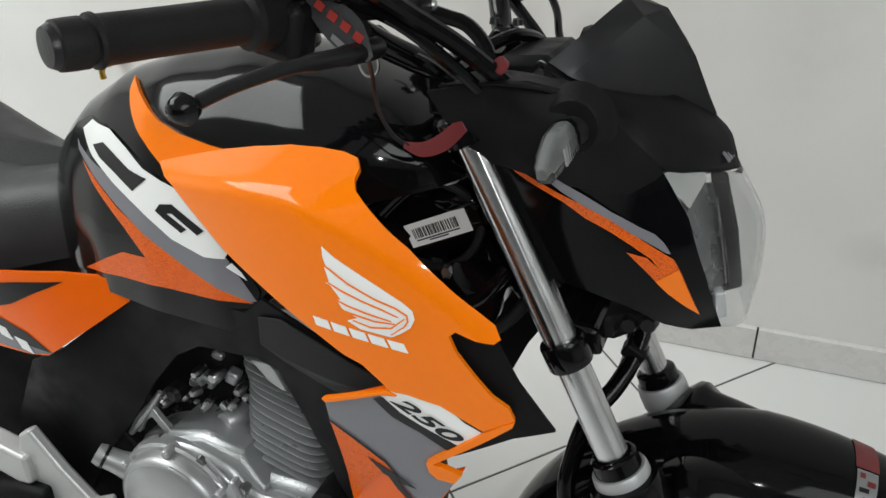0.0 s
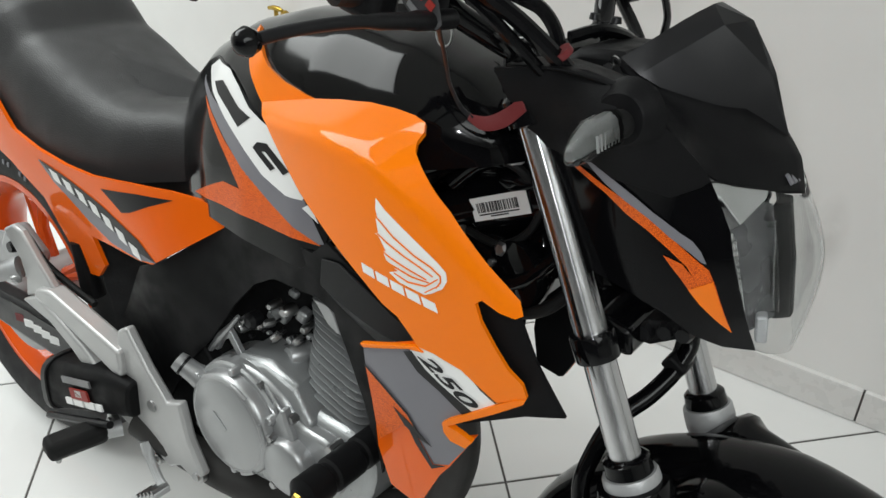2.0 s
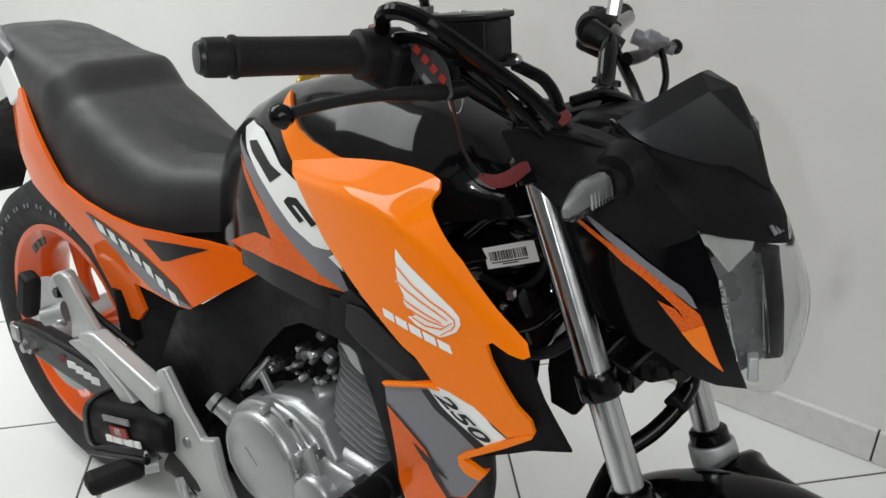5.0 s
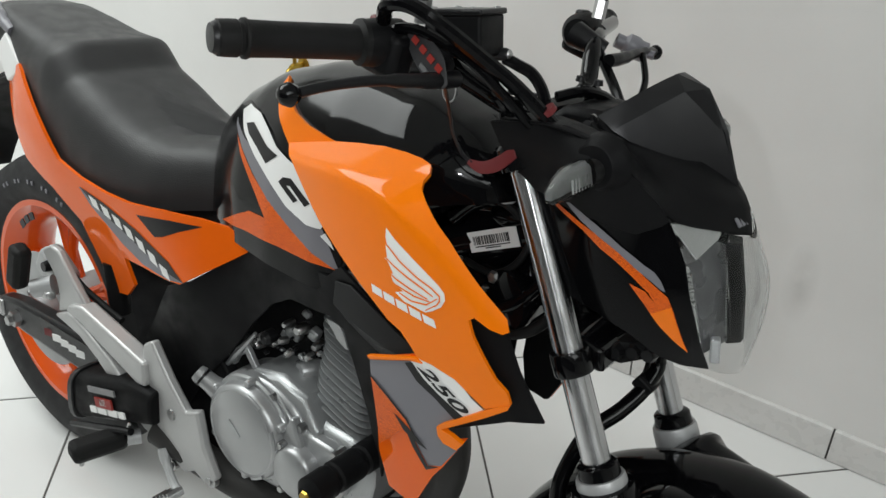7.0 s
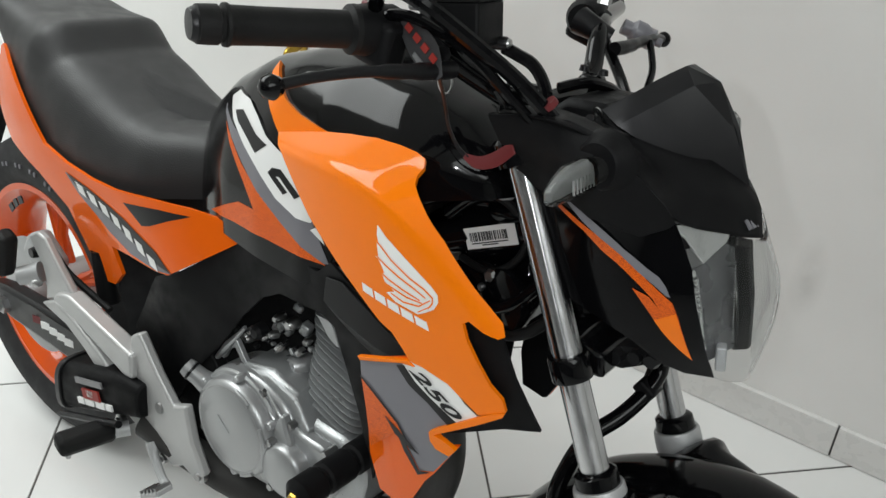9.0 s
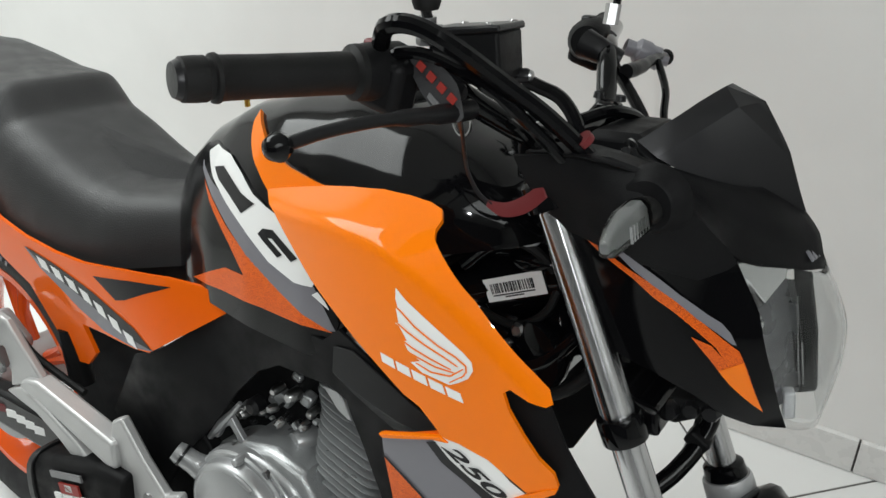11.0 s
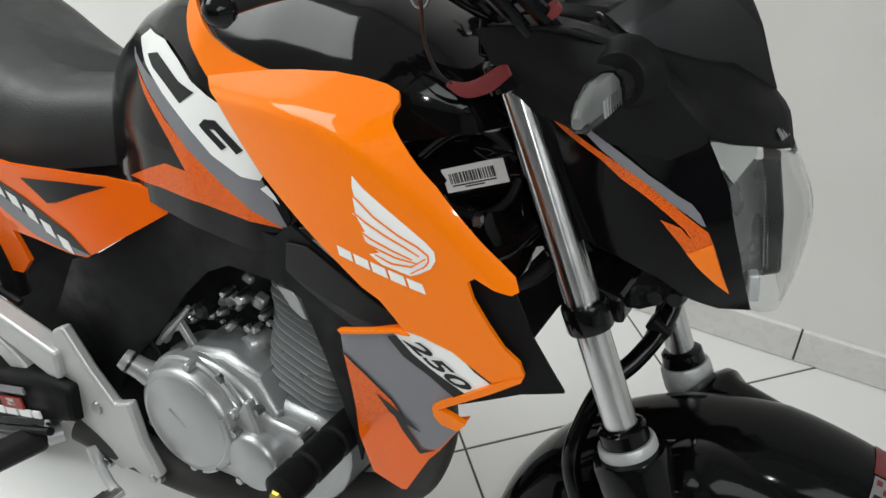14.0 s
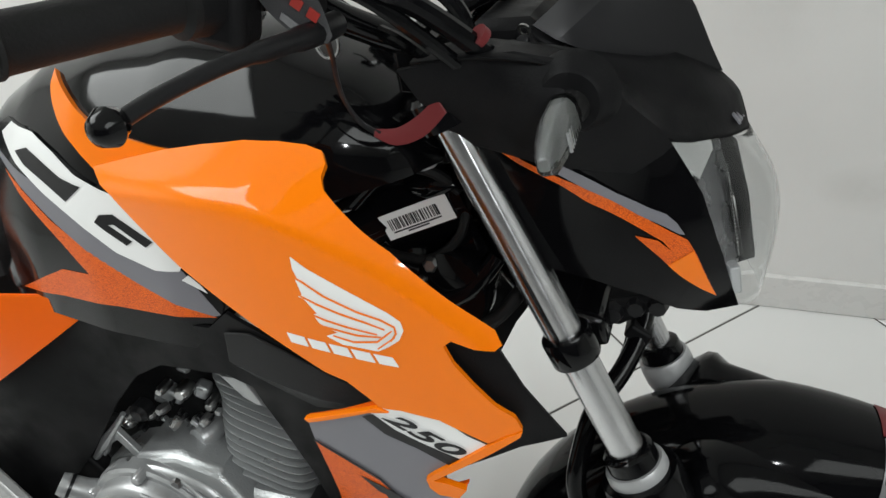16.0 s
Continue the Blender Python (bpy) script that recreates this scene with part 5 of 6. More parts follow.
part("inner_hose", tube([(-0.40, -0.06, 0.74), (-0.36, -0.075, 0.72), (-0.32, -0.075, 0.735), (-0.295, -0.06, 0.765)], 0.008, 12, 24), GLOSS, BIKE)
part("inner_hose", tube([(-0.39, -0.055, 0.70), (-0.35, -0.07, 0.69), (-0.30, -0.07, 0.705), (-0.27, -0.05, 0.74)], 0.007, 12, 24), RUBBER, BIKE)
part("yoke_cover", prism([(-0.255, 0.70), (-0.26, 0.715), (-0.22, 0.722), (-0.18, 0.735), (-0.15, 0.745), (-0.16, 0.725), (-0.19, 0.705)], -0.055, 0.045), MATTE, BIKE, bevel=0.006)
for k in range(5):
    part("yoke_nut", lathe([(0, 0.006), (0.007, 0.006), (0.009, 0.0), (0.009, -0.006)], (-0.232 + 0.018 * k, -0.057 + 0.004 * (k % 2), 0.708 + 0.006 * k), (0, -1, 0), 8), DARK, BIKE)
part("upper_yoke_bolt", lathe([(0, 0.008), (0.009, 0.008), (0.010, 0.0), (0.010, -0.02)], (-0.332, -0.108, 0.912), (-0.3, -0.9, 0.3), 12), BOLT, BIKE)
part("yoke_lug", tube([(-0.345, -0.09, 0.905), (-0.325, -0.108, 0.905), (-0.31, -0.112, 0.90)], [0.010, 0.009, 0.006], 10), SILVER, BIKE)

# ---- engine ----
ENG = part("crankcase", prism([(-0.80, 0.35), (-0.79, 0.42), (-0.755, 0.465), (-0.70, 0.487), (-0.63, 0.487), (-0.57, 0.465), (-0.50, 0.46), (-0.47, 0.42), (-0.49, 0.35), (-0.56, 0.31), (-0.70, 0.29), (-0.77, 0.31)], -0.115, 0.115, 40), CAST, BIKE, "cast alloy engine", bevel=0.012)
part("case_flange", prism([(-0.765, 0.36), (-0.768, 0.43), (-0.735, 0.48), (-0.67, 0.498), (-0.61, 0.485), (-0.575, 0.455), (-0.52, 0.45), (-0.50, 0.41), (-0.525, 0.36), (-0.60, 0.335), (-0.68, 0.325), (-0.735, 0.335)], -0.135, -0.112, 44), COVER, ENG, bevel=0.006)
cover = part("clutch_cover", lathe([(0.084, 0.006), (0.084, -0.006), (0.081, -0.009), (0.076, -0.0095), (0.0745, -0.020), (0.072, -0.025), (0.067, -0.028), (0.0645, -0.0272), (0.062, -0.0285), (0.03, -0.032), (0.0, -0.033)], (-0.682, -0.132, 0.413), (0, 1, 0), 56), COVER, ENG, "silver round clutch cover")
for k in range(6):
    a = 0.5 + k * math.pi / 3
    part("cover_boss", lathe([(0, -0.006), (0.005, -0.006), (0.0065, -0.003), (0.0065, 0.01)], (-0.682 + 0.080 * math.cos(a), -0.146, 0.413 + 0.080 * math.sin(a)), (0, 1, 0), 10), COVER, cover)
for k in range(3):
    a0 = (0.1, 1.0, -1.2)[k]
    part("cover_rib", tube([(-0.682 + 0.070 * math.cos(a0 + t * 0.1), -0.1585, 0.413 + 0.070 * math.sin(a0 + t * 0.1)) for t in range(5)], 0.003, 8), COVER, cover)
part("maker_name_block", box((-0.69, -0.1652, 0.42), (0.03, 0.0012, 0.006), pose(0, 0, 0, 0, 35, 0)), CAST, cover)
part("oil_filler", tube([(-0.742, -0.135, 0.438), (-0.765, -0.145, 0.452), (-0.782, -0.152, 0.463)], [0.020, 0.0145, 0.0135], 20), COVER, ENG)
part("filler_ring", tube([(-0.776, -0.1497, 0.459), (-0.779, -0.151, 0.461)], 0.0148, 22), DARK, ENG)
part("filler_cap", tube([(-0.780, -0.1513, 0.4617), (-0.787, -0.154, 0.4662)], [0.0145, 0.0125], 22), COVER, ENG)
for x0, z0, x1, z1, w in ((-0.66, 0.487, -0.60, 0.44, 0.0028), (-0.64, 0.49, -0.585, 0.45, 0.0025), (-0.60, 0.445, -0.585, 0.40, 0.003), (-0.62, 0.475, -0.605, 0.41, 0.0025)):
    part("case_web", tube([(x0, -0.132, z0), ((x0 + x1) / 2 + 0.004, -0.139, (z0 + z1) / 2 + 0.004), (x1, -0.138, z1)], w, 8, 8), COVER, ENG)
part("case_step", prism([(-0.635, 0.36), (-0.60, 0.47), (-0.585, 0.455), (-0.575, 0.42), (-0.60, 0.35)], -0.145, -0.13, 24), COVER, ENG, bevel=0.004)
part("case_shoulder", loft(bmesh.new(), [[(-0.735, y, 0.455), (-0.70, y, 0.50 - q), (-0.645, y, 0.512 - q), (-0.595, y, 0.50 - q), (-0.56, y, 0.455), (-0.60, y, 0.40), (-0.70, y, 0.40)] for y, q in ((-0.128, 0.014), (-0.116, 0.002), (-0.04, 0.0), (0.08, 0.0))], True, True), CAST, ENG, "cast shoulder of the crankcase", bevel=0.006)
part("frame_plate", prism([(-0.90, 0.36), (-0.88, 0.47), (-0.78, 0.485), (-0.735, 0.44), (-0.735, 0.33), (-0.79, 0.27), (-0.87, 0.30)], -0.122, -0.10), MATTE, BIKE, "black frame plate behind the footrest hanger", bevel=0.004)
part("bay_liner", prism([(-0.86, 0.27), (-0.87, 0.36), (-0.86, 0.68), (-0.56, 0.70), (-0.50, 0.69), (-0.60, 0.50), (-0.66, 0.47), (-0.72, 0.40), (-0.74, 0.27)], -0.06, 0.09), MATTE, BIKE, "black air box behind the engine", bevel=0.008)
oil = part("oil_filter_cover", lathe([(0.040, 0.02), (0.040, -0.012), (0.038, -0.018), (0.034, -0.021), (0.0, -0.023)], (-0.580, -0.137, 0.395), (0, 1, 0), 40), COVER, ENG, "silver oil filter cover")
for a in (2.2, 4.2, 0.3):
    part("cover_bolt", lathe([(0, -0.01), (0.005, -0.01), (0.006, -0.006), (0.006, 0.012)], (-0.580 + 0.043 * math.cos(a), -0.147, 0.395 + 0.043 * math.sin(a)), (0, 1, 0), 8), BOLT, oil)
for x, z in ((-0.64, 0.485), (-0.518, 0.45), (-0.585, 0.46), (-0.71, 0.485), (-0.605, 0.44)):
    part("case_bolt", lathe([(0, -0.012), (0.0055, -0.012), (0.007, -0.008), (0.007, 0.01)], (x, -0.128, z), (0, 1, 0), 8), BOLT, ENG)

AX = Vector((0.2, 0, 0.98)).normalized()
cyl = part("cylinder", lathe([(0.052, -0.10), (0.052, 0.13), (0.045, 0.135)], Vector((-0.553, 0, 0.525)), AX, 32), CAST, ENG, "finned alloy cylinder")
def barrel(zc, grow):
    """Outline of the cylinder at a height: wide at the foot, running off to the rear at the top."""
    left = np.interp(zc, (0.44, 0.457, 0.50, 0.56, 0.60, 0.625), (-0.590, -0.613, -0.610, -0.605, -0.607, -0.602))
    right = np.interp(zc, (0.44, 0.47, 0.56, 0.578, 0.588, 0.606, 0.626), (-0.525, -0.495, -0.490, -0.517, -0.545, -0.556, -0.580))
    mid, wide, deep = (left + right) / 2, (right - left) / 2 * grow, np.interp(zc, (0.52, 0.63), (0.102, 0.088)) * grow
    ring = []
    for q in range(48):
        c, sn = math.cos(math.tau * q / 48), math.sin(math.tau * q / 48)
        ring.append((mid + wide * math.copysign(abs(c) ** 0.45, c), deep * math.copysign(abs(sn) ** 0.4, sn)))
    return [(x, y, zc - 0.30 * (x - mid)) for x, y in ring]


part("cylinder_jacket", loft(bmesh.new(), [barrel(0.438 + 0.01 * k, 0.905) for k in range(19)], True, True), CAST, cyl)
for k in range(17):
    z = 0.438 + 0.0112 * k
    part("cooling_fin", loft(bmesh.new(), [barrel(z + h, f) for h, f in ((-0.0018, 0.90), (-0.0011, 0.985), (-0.0005, 1.0), (0.0005, 1.0), (0.0011, 0.985), (0.0018, 0.90))], True, True), CAST, cyl)
part("jacket_plate", prism([(-0.5599, 0.6377), (-0.5384, 0.6382), (-0.5302, 0.6298), (-0.5177, 0.6078), (-0.5238, 0.6077), (-0.5382, 0.6147)], -0.124, -0.116), COVER, cyl, bevel=0.001)
part("cylinder_head", prism([(-0.60, 0.625), (-0.585, 0.69), (-0.50, 0.70), (-0.465, 0.66), (-0.48, 0.61)], -0.085, 0.085), CAST, ENG, bevel=0.012)
part("stud_boss", lathe([(0, -0.016), (0.013, -0.016), (0.017, -0.008), (0.018, 0.03)], (-0.634, -0.075, 0.505), (0.3, 1, -0.1), 18), COVER, ENG)
# throttle body and its links
thr = part("throttle_body", tube([(-0.60, -0.02, 0.56), (-0.66, -0.02, 0.565), (-0.72, -0.02, 0.57)], [0.03, 0.034, 0.032], 20), CAST, ENG, "alloy throttle body")
for c, s in (((-0.675, -0.065, 0.548), (0.05, 0.035, 0.03)), ((-0.63, -0.07, 0.565), (0.03, 0.03, 0.034)), ((-0.70, -0.055, 0.53), (0.035, 0.03, 0.025)), ((-0.655, -0.06, 0.585), (0.028, 0.03, 0.02))):
    part("throttle_link", box(c, [0.55 * q for q in s], pose(0, 0, 0, 8, 24, 10)), CAST, thr, bevel=0.004)
for c, r in (((-0.705, -0.092, 0.535), 0.012), ((-0.64, -0.09, 0.575), 0.009), ((-0.615, -0.08, 0.555), 0.007), ((-0.668, -0.088, 0.572), 0.006), ((-0.725, -0.09, 0.515), 0.007)):
    part("link_nut", lathe([(0, -0.008), (r * 0.6, -0.008), (r, -0.003), (r, 0.012)], c, (0, 1, 0), 12), BOLT if r < 0.01 else DARK, thr)
clutter = random.Random(11)
for k in range(22):
    c = Vector((-0.735 + 0.0065 * k, clutter.uniform(-0.098, -0.075), 0.505 + 0.0022 * k + clutter.uniform(-0.012, 0.022)))
    if k % 3:
        part("link_piece", box(c, (clutter.uniform(0.004, 0.010), 0.009, clutter.uniform(0.003, 0.006)), pose(0, 0, 0, clutter.uniform(-20, 20), clutter.uniform(-50, 50), 0)), DARK if k % 4 else CAST, thr, bevel=0.0015)
    else:
        part("link_nut", lathe([(0, -0.006), (0.004, -0.006), (0.006, -0.002), (0.006, 0.008)], c, (0.2, 1, clutter.uniform(-0.4, 0.4)), 8), BOLT, thr)
part("clutch_arm", tube([(-0.708, -0.112, 0.549), (-0.722, -0.113, 0.53), (-0.742, -0.115, 0.505), (-0.765, -0.115, 0.475)], [0.003, 0.004, 0.0065, 0.004], 8), COVER, ENG)
part("arm_bracket", prism([(-0.765, 0.478), (-0.745, 0.508), (-0.725, 0.523), (-0.695, 0.486), (-0.708, 0.485), (-0.727, 0.508), (-0.742, 0.497), (-0.752, 0.478)], -0.114, -0.106), COVER, ENG, bevel=0.001)
part("breather_hose", tube([(-0.74, -0.08, 0.50), (-0.78, -0.09, 0.52), (-0.80, -0.08, 0.56), (-0.76, -0.05, 0.60)], 0.009, 10, 20), RUBBER, ENG)
for y in (-0.1, 0.0):
    part("hose_clamp", lathe([(0.0105, -0.004), (0.0105, 0.004)], (-0.785, -0.09, 0.527 + 0.03 * y), (-0.3, 0, 0.9), 16), BOLT, ENG)
# exhaust header and silencer
part("exhaust_header", tube([(-0.49, -0.03, 0.60), (-0.42, -0.045, 0.565), (-0.393, -0.05, 0.50), (-0.392, -0.05, 0.44), (-0.415, -0.05, 0.375), (-0.47, -0.06, 0.33), (-0.56, -0.085, 0.30), (-0.70, -0.125, 0.285), (-0.88, -0.16, 0.32)], 0.026, 18, 48), PIPE, BIKE, "dull black exhaust header pipe")
muf = part("silencer", loft(bmesh.new(), [[(x, -0.165 + w * math.copysign(abs(math.cos(a)) ** 0.6, math.cos(a)), z + h * math.copysign(abs(math.sin(a)) ** 0.6, math.sin(a))) for a in [2 * math.pi * k / 24 for k in range(24)]] for x, z, w, h in ((-0.86, 0.375, 0.026, 0.030), (-0.91, 0.366, 0.032, 0.040), (-1.04, 0.318, 0.035, 0.046), (-1.068, 0.308, 0.035, 0.047))], True, True), MATTE, BIKE, "short black silencer with printed blocks", bevel=0.004)
part("silencer_cap", loft(bmesh.new(), [[(x, -0.165 + w * math.copysign(abs(math.cos(a)) ** 0.6, math.cos(a)), z + h * math.copysign(abs(math.sin(a)) ** 0.6, math.sin(a))) for a in [2 * math.pi * k / 24 for k in range(24)]] for x, z, w, h in ((-1.064, 0.309, 0.039, 0.051), (-1.078, 0.304, 0.039, 0.051), (-1.09, 0.30, 0.03, 0.038))], True, True), DARK, muf, "dark moulded end cap", bevel=0.003)
part("silencer_strap", tube([(-0.90, -0.198, 0.322), (-1.075, -0.2, 0.252)], 0.006, 10), DARK, muf)
for x, z, w, h, mt in ((-0.975, 0.364, 0.080, 0.010, SILVER_INK), (-0.970, 0.343, 0.050, 0.017, RED_PRINT), (-0.972, 0.344, 0.018, 0.011, WHITE), (-1.000, 0.3175, 0.020, 0.0105, WHITE), (-0.974, 0.3262, 0.026, 0.0105, WHITE), (-0.943, 0.3365, 0.026, 0.0105, WHITE), (-0.918, 0.345, 0.016, 0.0105, WHITE)):
    part("printed_block", box((x, -0.201, z), (w, 0.003, h), pose(0, 0, 0, 0, -18, 0)), mt, muf)

# ---- frame hangers, pegs, pedal ----
HANG = part("footrest_hanger", prism([(-0.897, 0.474), (-0.876, 0.487), (-0.835, 0.436), (-0.796, 0.398), (-0.768, 0.412), (-0.752, 0.355), (-0.725, 0.31), (-0.741, 0.288), (-0.775, 0.300), (-0.80, 0.283), (-0.838, 0.296), (-0.866, 0.312), (-0.897, 0.326), (-0.912, 0.385)], -0.172, -0.156), PLATE, BIKE, "pale alloy footrest hanger", bevel=0.004)
part("hanger_arm", prism([(-1.105, 0.452), (-1.092, 0.470), (-1.055, 0.479), (-0.885, 0.447), (-0.883, 0.405), (-0.905, 0.402), (-1.06, 0.447)], -0.182, -0.152), PLATE, HANG, "pale alloy hanger arm", bevel=0.005)
part("hanger_arm", prism([(-1.155, 0.425), (-1.11, 0.447), (-1.06, 0.434), (-0.988, 0.404), (-0.915, 0.358), (-0.872, 0.340), (-0.866, 0.313), (-0.90, 0.318), (-0.95, 0.342), (-1.03, 0.392), (-1.078, 0.414)], -0.176, -0.156), PLATE, HANG, bevel=0.004)
part("hanger_arm", prism([(-1.190, 0.535), (-1.160, 0.552), (-1.135, 0.548), (-1.10, 0.512), (-1.06, 0.476), (-1.11, 0.447), (-1.15, 0.430), (-1.142, 0.465), (-1.150, 0.495)], -0.170, -0.156), PLATE, HANG, bevel=0.004)
part("hanger_web", prism([(-1.04, 0.432), (-1.02, 0.438), (-0.985, 0.418), (-0.99, 0.405)], -0.166, -0.158), PLATE, HANG, bevel=0.002)
for x, z, r in ((-0.828, 0.379, 0.016), (-0.833, 0.278, 0.009), (-0.738, 0.302, 0.012), (-0.945, 0.29, 0.012)):
    part("hanger_bolt", lathe([(0, -0.007), (r * 0.55, -0.007), (r * 0.6, -0.003), (r, -0.002), (r, 0.006)], (x, -0.168, z), (0, 1, 0), 14), BOLT, HANG)
part("pedal_arm", tube([(-0.845, -0.178, 0.31), (-0.83, -0.182, 0.288), (-0.805, -0.188, 0.27), (-0.785, -0.192, 0.266)], [0.009, 0.007, 0.007, 0.007], 10, 14), SILVER, BIKE, "alloy rear brake pedal")
ped = part("pedal_tread", box((-0.796, -0.205, 0.258), (0.058, 0.026, 0.008), pose(0, 0, 0, 0, -36, 0)), SILVER, BIKE, bevel=0.002)
for k in range(5):
    part("tread_tooth", box((-0.816 + 0.0095 * k, -0.205, 0.2485 + 0.0072 * k), (0.0035, 0.026, 0.009), pose(0, 0, 0, 0, -36, 0)), BOLT, ped)
peg = part("rider_footpeg", tube([(-0.925, -0.165, 0.285), (-0.938, -0.19, 0.284)], [0.013, 0.012], 14), SILVER, BIKE, "folding rider footpeg with rubber")
bmp = box((-0.95, -0.226, 0.286), (0.040, 0.088, 0.031), pose(0, 0, 0, 0, 0, -12))
part("peg_rubber", bmp, RUBBER, peg, "black ribbed peg rubber", bevel=0.01)
part("peg_feeler", tube([(-0.952, -0.252, 0.275), (-0.955, -0.254, 0.258)], 0.004, 8), BOLT, peg)
pp = part("passenger_footpeg", tube([(-1.165, -0.165, 0.475), (-1.19, -0.19, 0.465)], [0.018, 0.016], 14), SILVER, BIKE, "folded passenger footpeg")
part("peg_rubber", box((-1.222, -0.195, 0.498), (0.035, 0.03, 0.085), pose(0, 0, 0, 0, 18, 0)), RUBBER, pp, "black peg rubber", bevel=0.009)
part("peg_bolt", lathe([(0, -0.008), (0.007, -0.008), (0.012, 0.0), (0.012, 0.008)], (-1.165, -0.178, 0.462), (0, 1, 0), 12), BOLT, pp)

# ---- swingarm and rear brake ----
SW = part("swingarm", prism([(-0.88, 0.36), (-0.90, 0.31), (-1.15, 0.29), (-1.36, 0.285), (-1.44, 0.29), (-1.45, 0.335), (-1.38, 0.35), (-1.15, 0.365)], -0.135, -0.10), DARK, BIKE, "dark swingarm with printed blocks", bevel=0.008)
part("swingarm_beam", prism([(-0.88, 0.36), (-0.90, 0.31), (-1.15, 0.29), (-1.36, 0.285), (-1.44, 0.29), (-1.45, 0.335), (-1.38, 0.35), (-1.15, 0.365)], 0.10, 0.135), DARK, SW, bevel=0.008)
part("axle_nut", lathe([(0, -0.02), (0.010, -0.02), (0.011, -0.012), (0.017, -0.010), (0.017, 0.004)], (-1.378, -0.137, 0.314), (0, 1, 0), 6), BOLT, SW, "bright axle nut")
part("chain_adjuster", box((-1.445, -0.12, 0.314), (0.03, 0.04, 0.035)), BOLT, SW, bevel=0.004)
part("adjuster_bolt", tube([(-1.45, -0.12, 0.314), (-1.49, -0.12, 0.312)], 0.006, 8), BOLT, SW)
part("swingarm_film", box((-1.19, -0.1355, 0.33), (0.19, 0.003, 0.052), pose(0, 0, 0, 0, -2, 0)), DARK, SW)
for x, w, mt in ((-1.255, 0.02, RED), (-1.225, 0.022, WHITE), (-1.198, 0.02, WHITE), (-1.172, 0.02, WHITE), (-1.146, 0.022, WHITE)):
    part("printed_block", box((x, -0.1385, 0.333), (w, 0.002, 0.014), pose(0, 0, 0, 0, -3, 12)), mt, SW)
cal = part("rear_caliper", box((-1.285, -0.095, 0.44), (0.085, 0.045, 0.06), pose(0, 0, 0, 0, 32, 0)), SILVER, BIKE, "grey rear brake caliper", bevel=0.012)
part("caliper_pin", lathe([(0, -0.012), (0.009, -0.012), (0.011, -0.004), (0.011, 0.01)], (-1.27, -0.118, 0.46), (0, 1, 0), 12), DARK, cal)
part("caliper_hose", tube([(-1.25, -0.105, 0.48), (-1.19, -0.13, 0.50), (-1.12, -0.14, 0.48), (-1.02, -0.13, 0.45)], 0.006, 8, 20), RUBBER, cal)
part("master_cylinder", tube([(-1.045, -0.115, 0.45), (-1.06, -0.115, 0.54)], 0.018, 14), MATTE, BIKE, "black rear brake reservoir")
for a in (0.0, 1.4, 2.8, 4.2, 5.4):
    part("disc_bolt", lathe([(0, -0.006), (0.006, -0.005), (0.007, 0.0)], (-1.378 + 0.055 * math.cos(a), -0.082, 0.314 + 0.055 * math.sin(a)), (0, 1, 0), 8), BOLT, rear)
# tyre sidewall print and rim print, plain bars
for k in range(9):
    a = 1.25 + 0.2 * k
    for off in (0.0, 0.06):
        c = Vector((-1.378 + 0.262 * math.cos(a + off), -0.0725, 0.314 + 0.262 * math.sin(a + off)))
        part("sidewall_print", box(c, (0.006, 0.002, 0.008), pose(0, 0, 0, 0, -math.degrees(a) + 90, 0)), GREY, rear)
for k in range(3):
    a = 2.05 + 0.13 * k
    c = Vector((-1.378 + 0.19 * math.cos(a), -0.047, 0.314 + 0.19 * math.sin(a)))
    part("rim_print", box(c, (0.018, 0.002, 0.02), pose(0, 0, 0, 0, -math.degrees(a) + 90, 0)), BLACK_DECAL, rear)
# belly, frame slider, stand
part("belly_guard", prism([(-0.80, 0.33), (-0.76, 0.25), (-0.60, 0.235), (-0.50, 0.30), (-0.52, 0.33), (-0.66, 0.30)], -0.10, 0.10), MATTE, BIKE, bevel=0.01)
part("drain_knob", lathe([(0, -0.02), (0.018, -0.018), (0.022, -0.008), (0.022, 0.02)], (-0.60, -0.12, 0.36), (0, 1, 0), 18), RUBBER, BIKE)
sl = part("frame_slider", lathe([(0.0, -0.07), (0.012, -0.07), (0.016, -0.066), (0.0215, -0.062), (0.0215, -0.03), (0.0185, -0.027), (0.0185, -0.022), (0.0215, -0.019), (0.0215, 0.02), (0.0185, 0.023), (0.0185, 0.028), (0.0215, 0.031), (0.0215, 0.07)], (-0.478, -0.16, 0.462), (0, 1, 0), 28), MATTE, BIKE, "black crash bobbin with brass bolt")
part("slider_bolt", lathe([(0, -0.073), (0.007, -0.073), (0.009, -0.069)], (-0.478, -0.16, 0.462), (0, 1, 0), 6), GOLD, sl)
part("engine_bar", tube([(-0.47, -0.09, 0.462), (-0.44, -0.08, 0.49), (-0.42, -0.04, 0.54)], 0.012, 10), DARK, BIKE)
part("side_stand", tube([(-0.78, 0.14, 0.25), (-0.74, 0.20, 0.12), (-0.72, 0.235, 0.045)], 0.012, 10), DARK, BIKE, "steel side stand")
part("lower_rail", tube([(-0.62, -0.09, 0.285), (-0.52, -0.06, 0.29), (-0.44, -0.03, 0.40)], 0.012, 10, 14), SILVER, BIKE, "pale frame rail")

# ---- key lanyard ----
LAN = tagged(new("key_lanyard"), "black and red strap looped from the ignition key", "lanyard")
LAN.matrix_world = BIKE.matrix_world


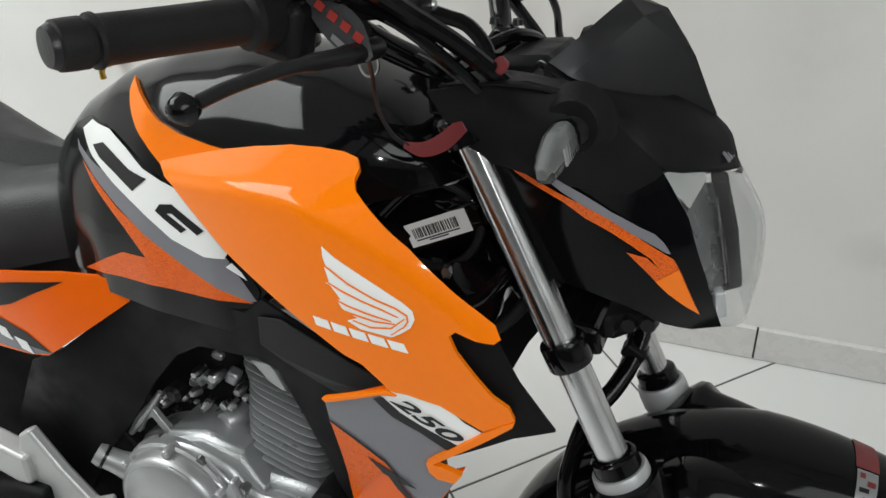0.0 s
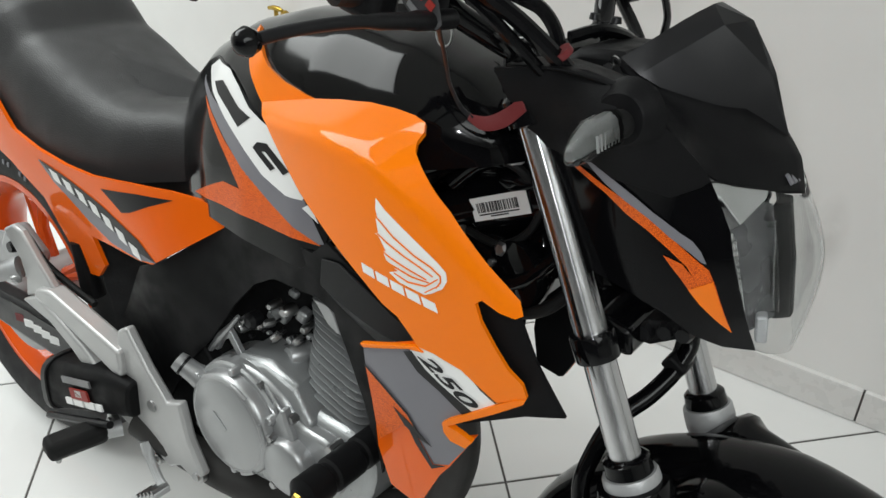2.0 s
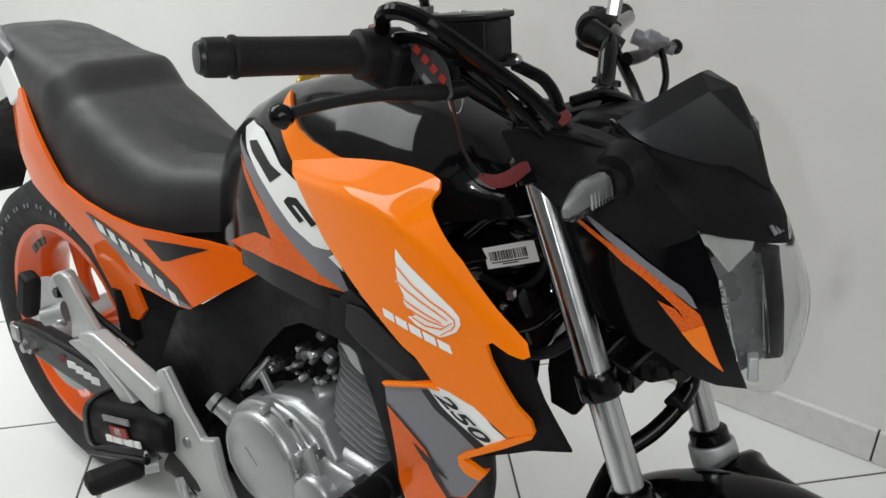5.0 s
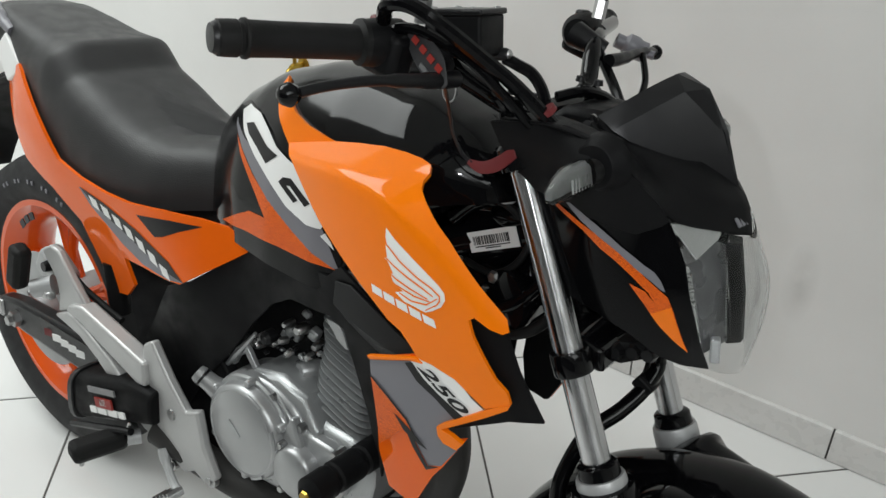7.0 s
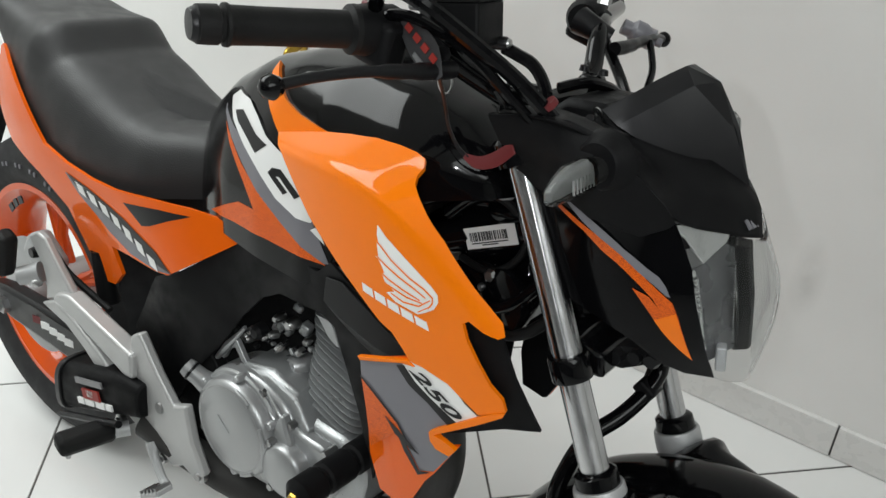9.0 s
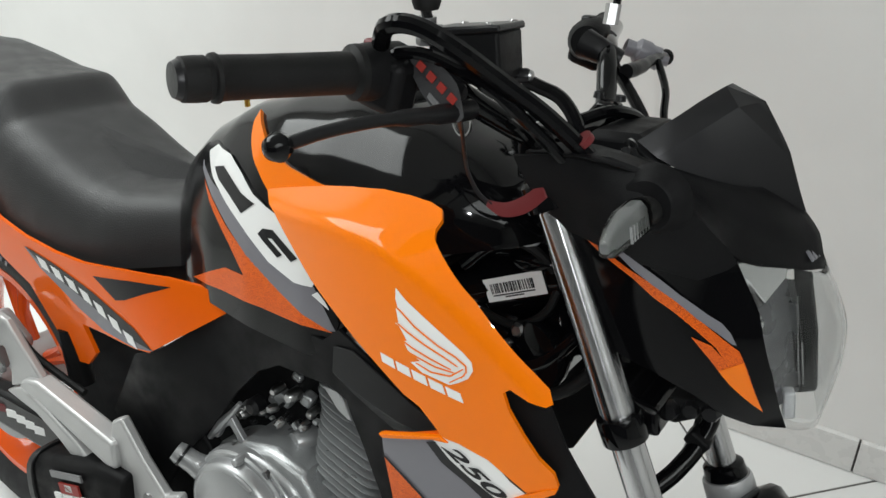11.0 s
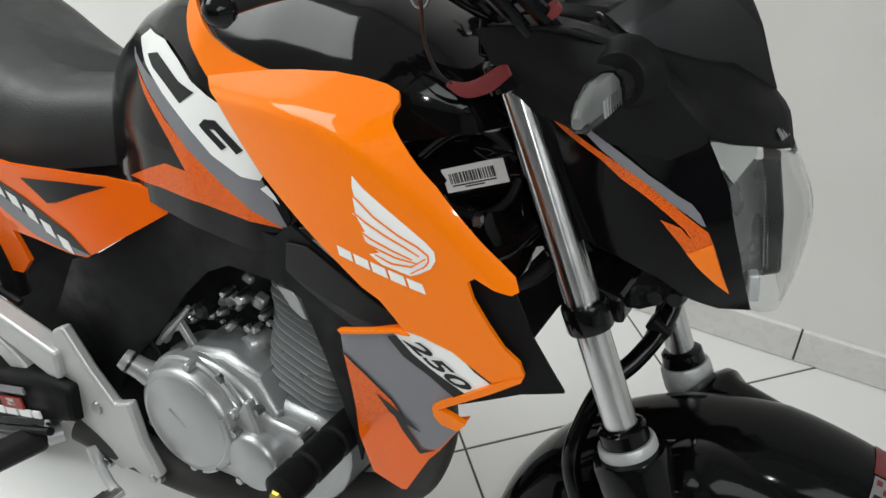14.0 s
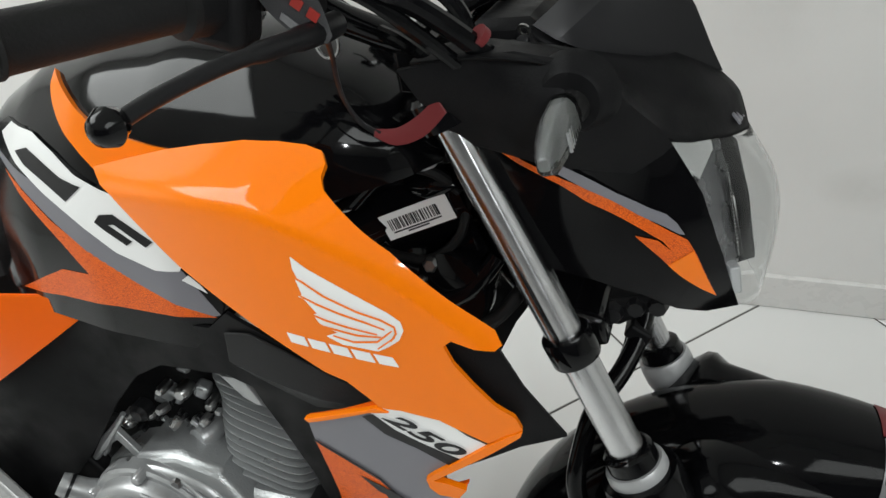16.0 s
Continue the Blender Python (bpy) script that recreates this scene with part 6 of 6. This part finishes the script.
def ribbon(name, pts, wide, mat, label=""):
    """A flat strap along pts, wide in the direction given at each point."""
    p = spline(pts, 40)
    w = spline(wide, 40)
    return part(name, loft(bmesh.new(), [[a - b * 0.5, a + b * 0.5] for a, b in zip(p, w)]), mat, LAN, label, solid=0.0012)


ribbon("strap", [(-0.414, -0.186, 1.026), (-0.392, -0.190, 1.012), (-0.376, -0.190, 0.999), (-0.363, -0.188, 0.984)], [(0.006, 0.002, 0.010), (0.016, 0.002, 0.022), (0.016, 0.002, 0.022), (0.003, 0.002, 0.004)], STRAP, "black woven strap")
ribbon("strap_cord", [(-0.366, -0.188, 0.988), (-0.372, -0.17, 0.968), (-0.381, -0.15, 0.948), (-0.382, -0.14, 0.928), (-0.376, -0.13, 0.908), (-0.362, -0.13, 0.900)], [(0.004, 0.001, 0), (0.003, 0.001, 0), (0.003, 0.001, 0), (0.003, 0.001, 0), (0.003, 0.001, 0.002), (0.002, 0.001, 0.004)], BLACK_DECAL)
ribbon("strap_end", [(-0.366, -0.13, 0.901), (-0.349, -0.13, 0.899), (-0.330, -0.13, 0.908), (-0.314, -0.128, 0.924)], [(0.001, 0.002, 0.005), (0.0, 0.004, 0.012), (-0.006, 0.004, 0.013), (-0.008, 0.003, 0.010)], RED, "dark red strap end")
for k in range(4):
    f = 0.16 + 0.2 * k
    c = Vector((-0.408, -0.1925, 1.0265)).lerp(Vector((-0.358, -0.1925, 0.992)), f)
    part("strap_print", box(c, (0.0075, 0.0012, 0.0065), pose(0, 0, 0, 0, 35, 0)), RED_PRINT, LAN, "red printed block")
ribbon("strap_edge", [(-0.392, -0.1925, 1.000), (-0.379, -0.1925, 0.990), (-0.368, -0.191, 0.982)], [(0.002, 0, 0.004), (0.002, 0, 0.005), (0.002, 0, 0.003)], SILVER_INK)
part("key_ring", lathe([(0.010, -0.001), (0.0115, -0.001), (0.0115, 0.001), (0.010, 0.001)], (-0.385, -0.15, 0.972), (0.3, 1, 0), 20, closed=True), BOLT, LAN)


# ---- floor and skirting ----
def floor():
    g = 0.45
    a = radians(44.6)
    u, v = Vector((math.cos(a), math.sin(a), 0)), Vector((-math.sin(a), math.cos(a), 0))
    bed = tag_structure(part("floor", box(((X0 + X1) / 2, (Y0 + WALL_Y) / 2, -0.052), (X1 - X0 + 0.3, WALL_Y - Y0 + 0.3, 0.1)), GROUT), "white ceramic floor tiles laid diagonally with dark joints", "floor")
    h = g / 2 - 0.0022
    shared = None
    for i in range(-20, 21):
        for j in range(-20, 21):
            c = u * (0.288 + g * (i + 0.5)) + v * (0.911 + g * (j + 0.5))
            if not (X0 - 0.32 < c.x < X1 + 0.32 and Y0 - 0.32 < c.y < WALL_Y + 0.32):
                continue
            inner = X0 + 0.32 < c.x < X1 - 0.32 and Y0 + 0.32 < c.y < WALL_Y - 0.32
            if inner and shared:
                ob = new("tile", shared)
                ob.parent = bed
                ob.matrix_world = Matrix.Translation(c) @ pose(0, 0, 0, 0, 0, 44.6)
                continue
            bm = bmesh.new()
            low = [bm.verts.new((x, y, -0.006)) for x, y in ((-h, -h), (h, -h), (h, h), (-h, h))]
            mid = [bm.verts.new((x, y, -0.001)) for x, y in ((-h, -h), (h, -h), (h, h), (-h, h))]
            k = h - 0.001
            top = [bm.verts.new((x, y, 0)) for x, y in ((-k, -k), (k, -k), (k, k), (-k, k))]
            for r, s in ((low, mid), (mid, top)):
                for q in range(4):
                    bm.faces.new((r[q], r[(q + 1) % 4], s[(q + 1) % 4], s[q]))
            bm.faces.new(top)
            m = Matrix.Translation(c) @ pose(0, 0, 0, 0, 0, 44.6)
            if not inner:
                bm.transform(m)
                for co, no in (((X0, 0, 0), (-1, 0, 0)), ((X1, 0, 0), (1, 0, 0)), ((0, Y0, 0), (0, -1, 0)), ((0, WALL_Y, 0), (0, 1, 0))):
                    bmesh.ops.bisect_plane(bm, geom=bm.verts[:] + bm.edges[:] + bm.faces[:], plane_co=co, plane_no=no, clear_outer=True)
                if not bm.faces:
                    bm.free()
                    continue
                part("tile", bm, TILE, bed)
                continue
            ob = part("tile", bm, TILE, bed)
            shared = ob.data
            ob.matrix_world = m


floor()


def skirting():
    root = tag_structure(part("baseboard", box(((X0 + X1) / 2, WALL_Y - 0.003, 0.04), (X1 - X0, 0.006, 0.08)), GROUT), "pale tile skirting with dark joints", "skirting")
    x = X0 + 0.004
    while x < X1 - 0.1:
        w = min(0.446, X1 - x - 0.004)
        part("skirting_tile", box((x + w / 2, WALL_Y - 0.006, 0.042), (w, 0.012, 0.08)), SKIRT, root, bevel=0.001)
        x += 0.45


skirting()
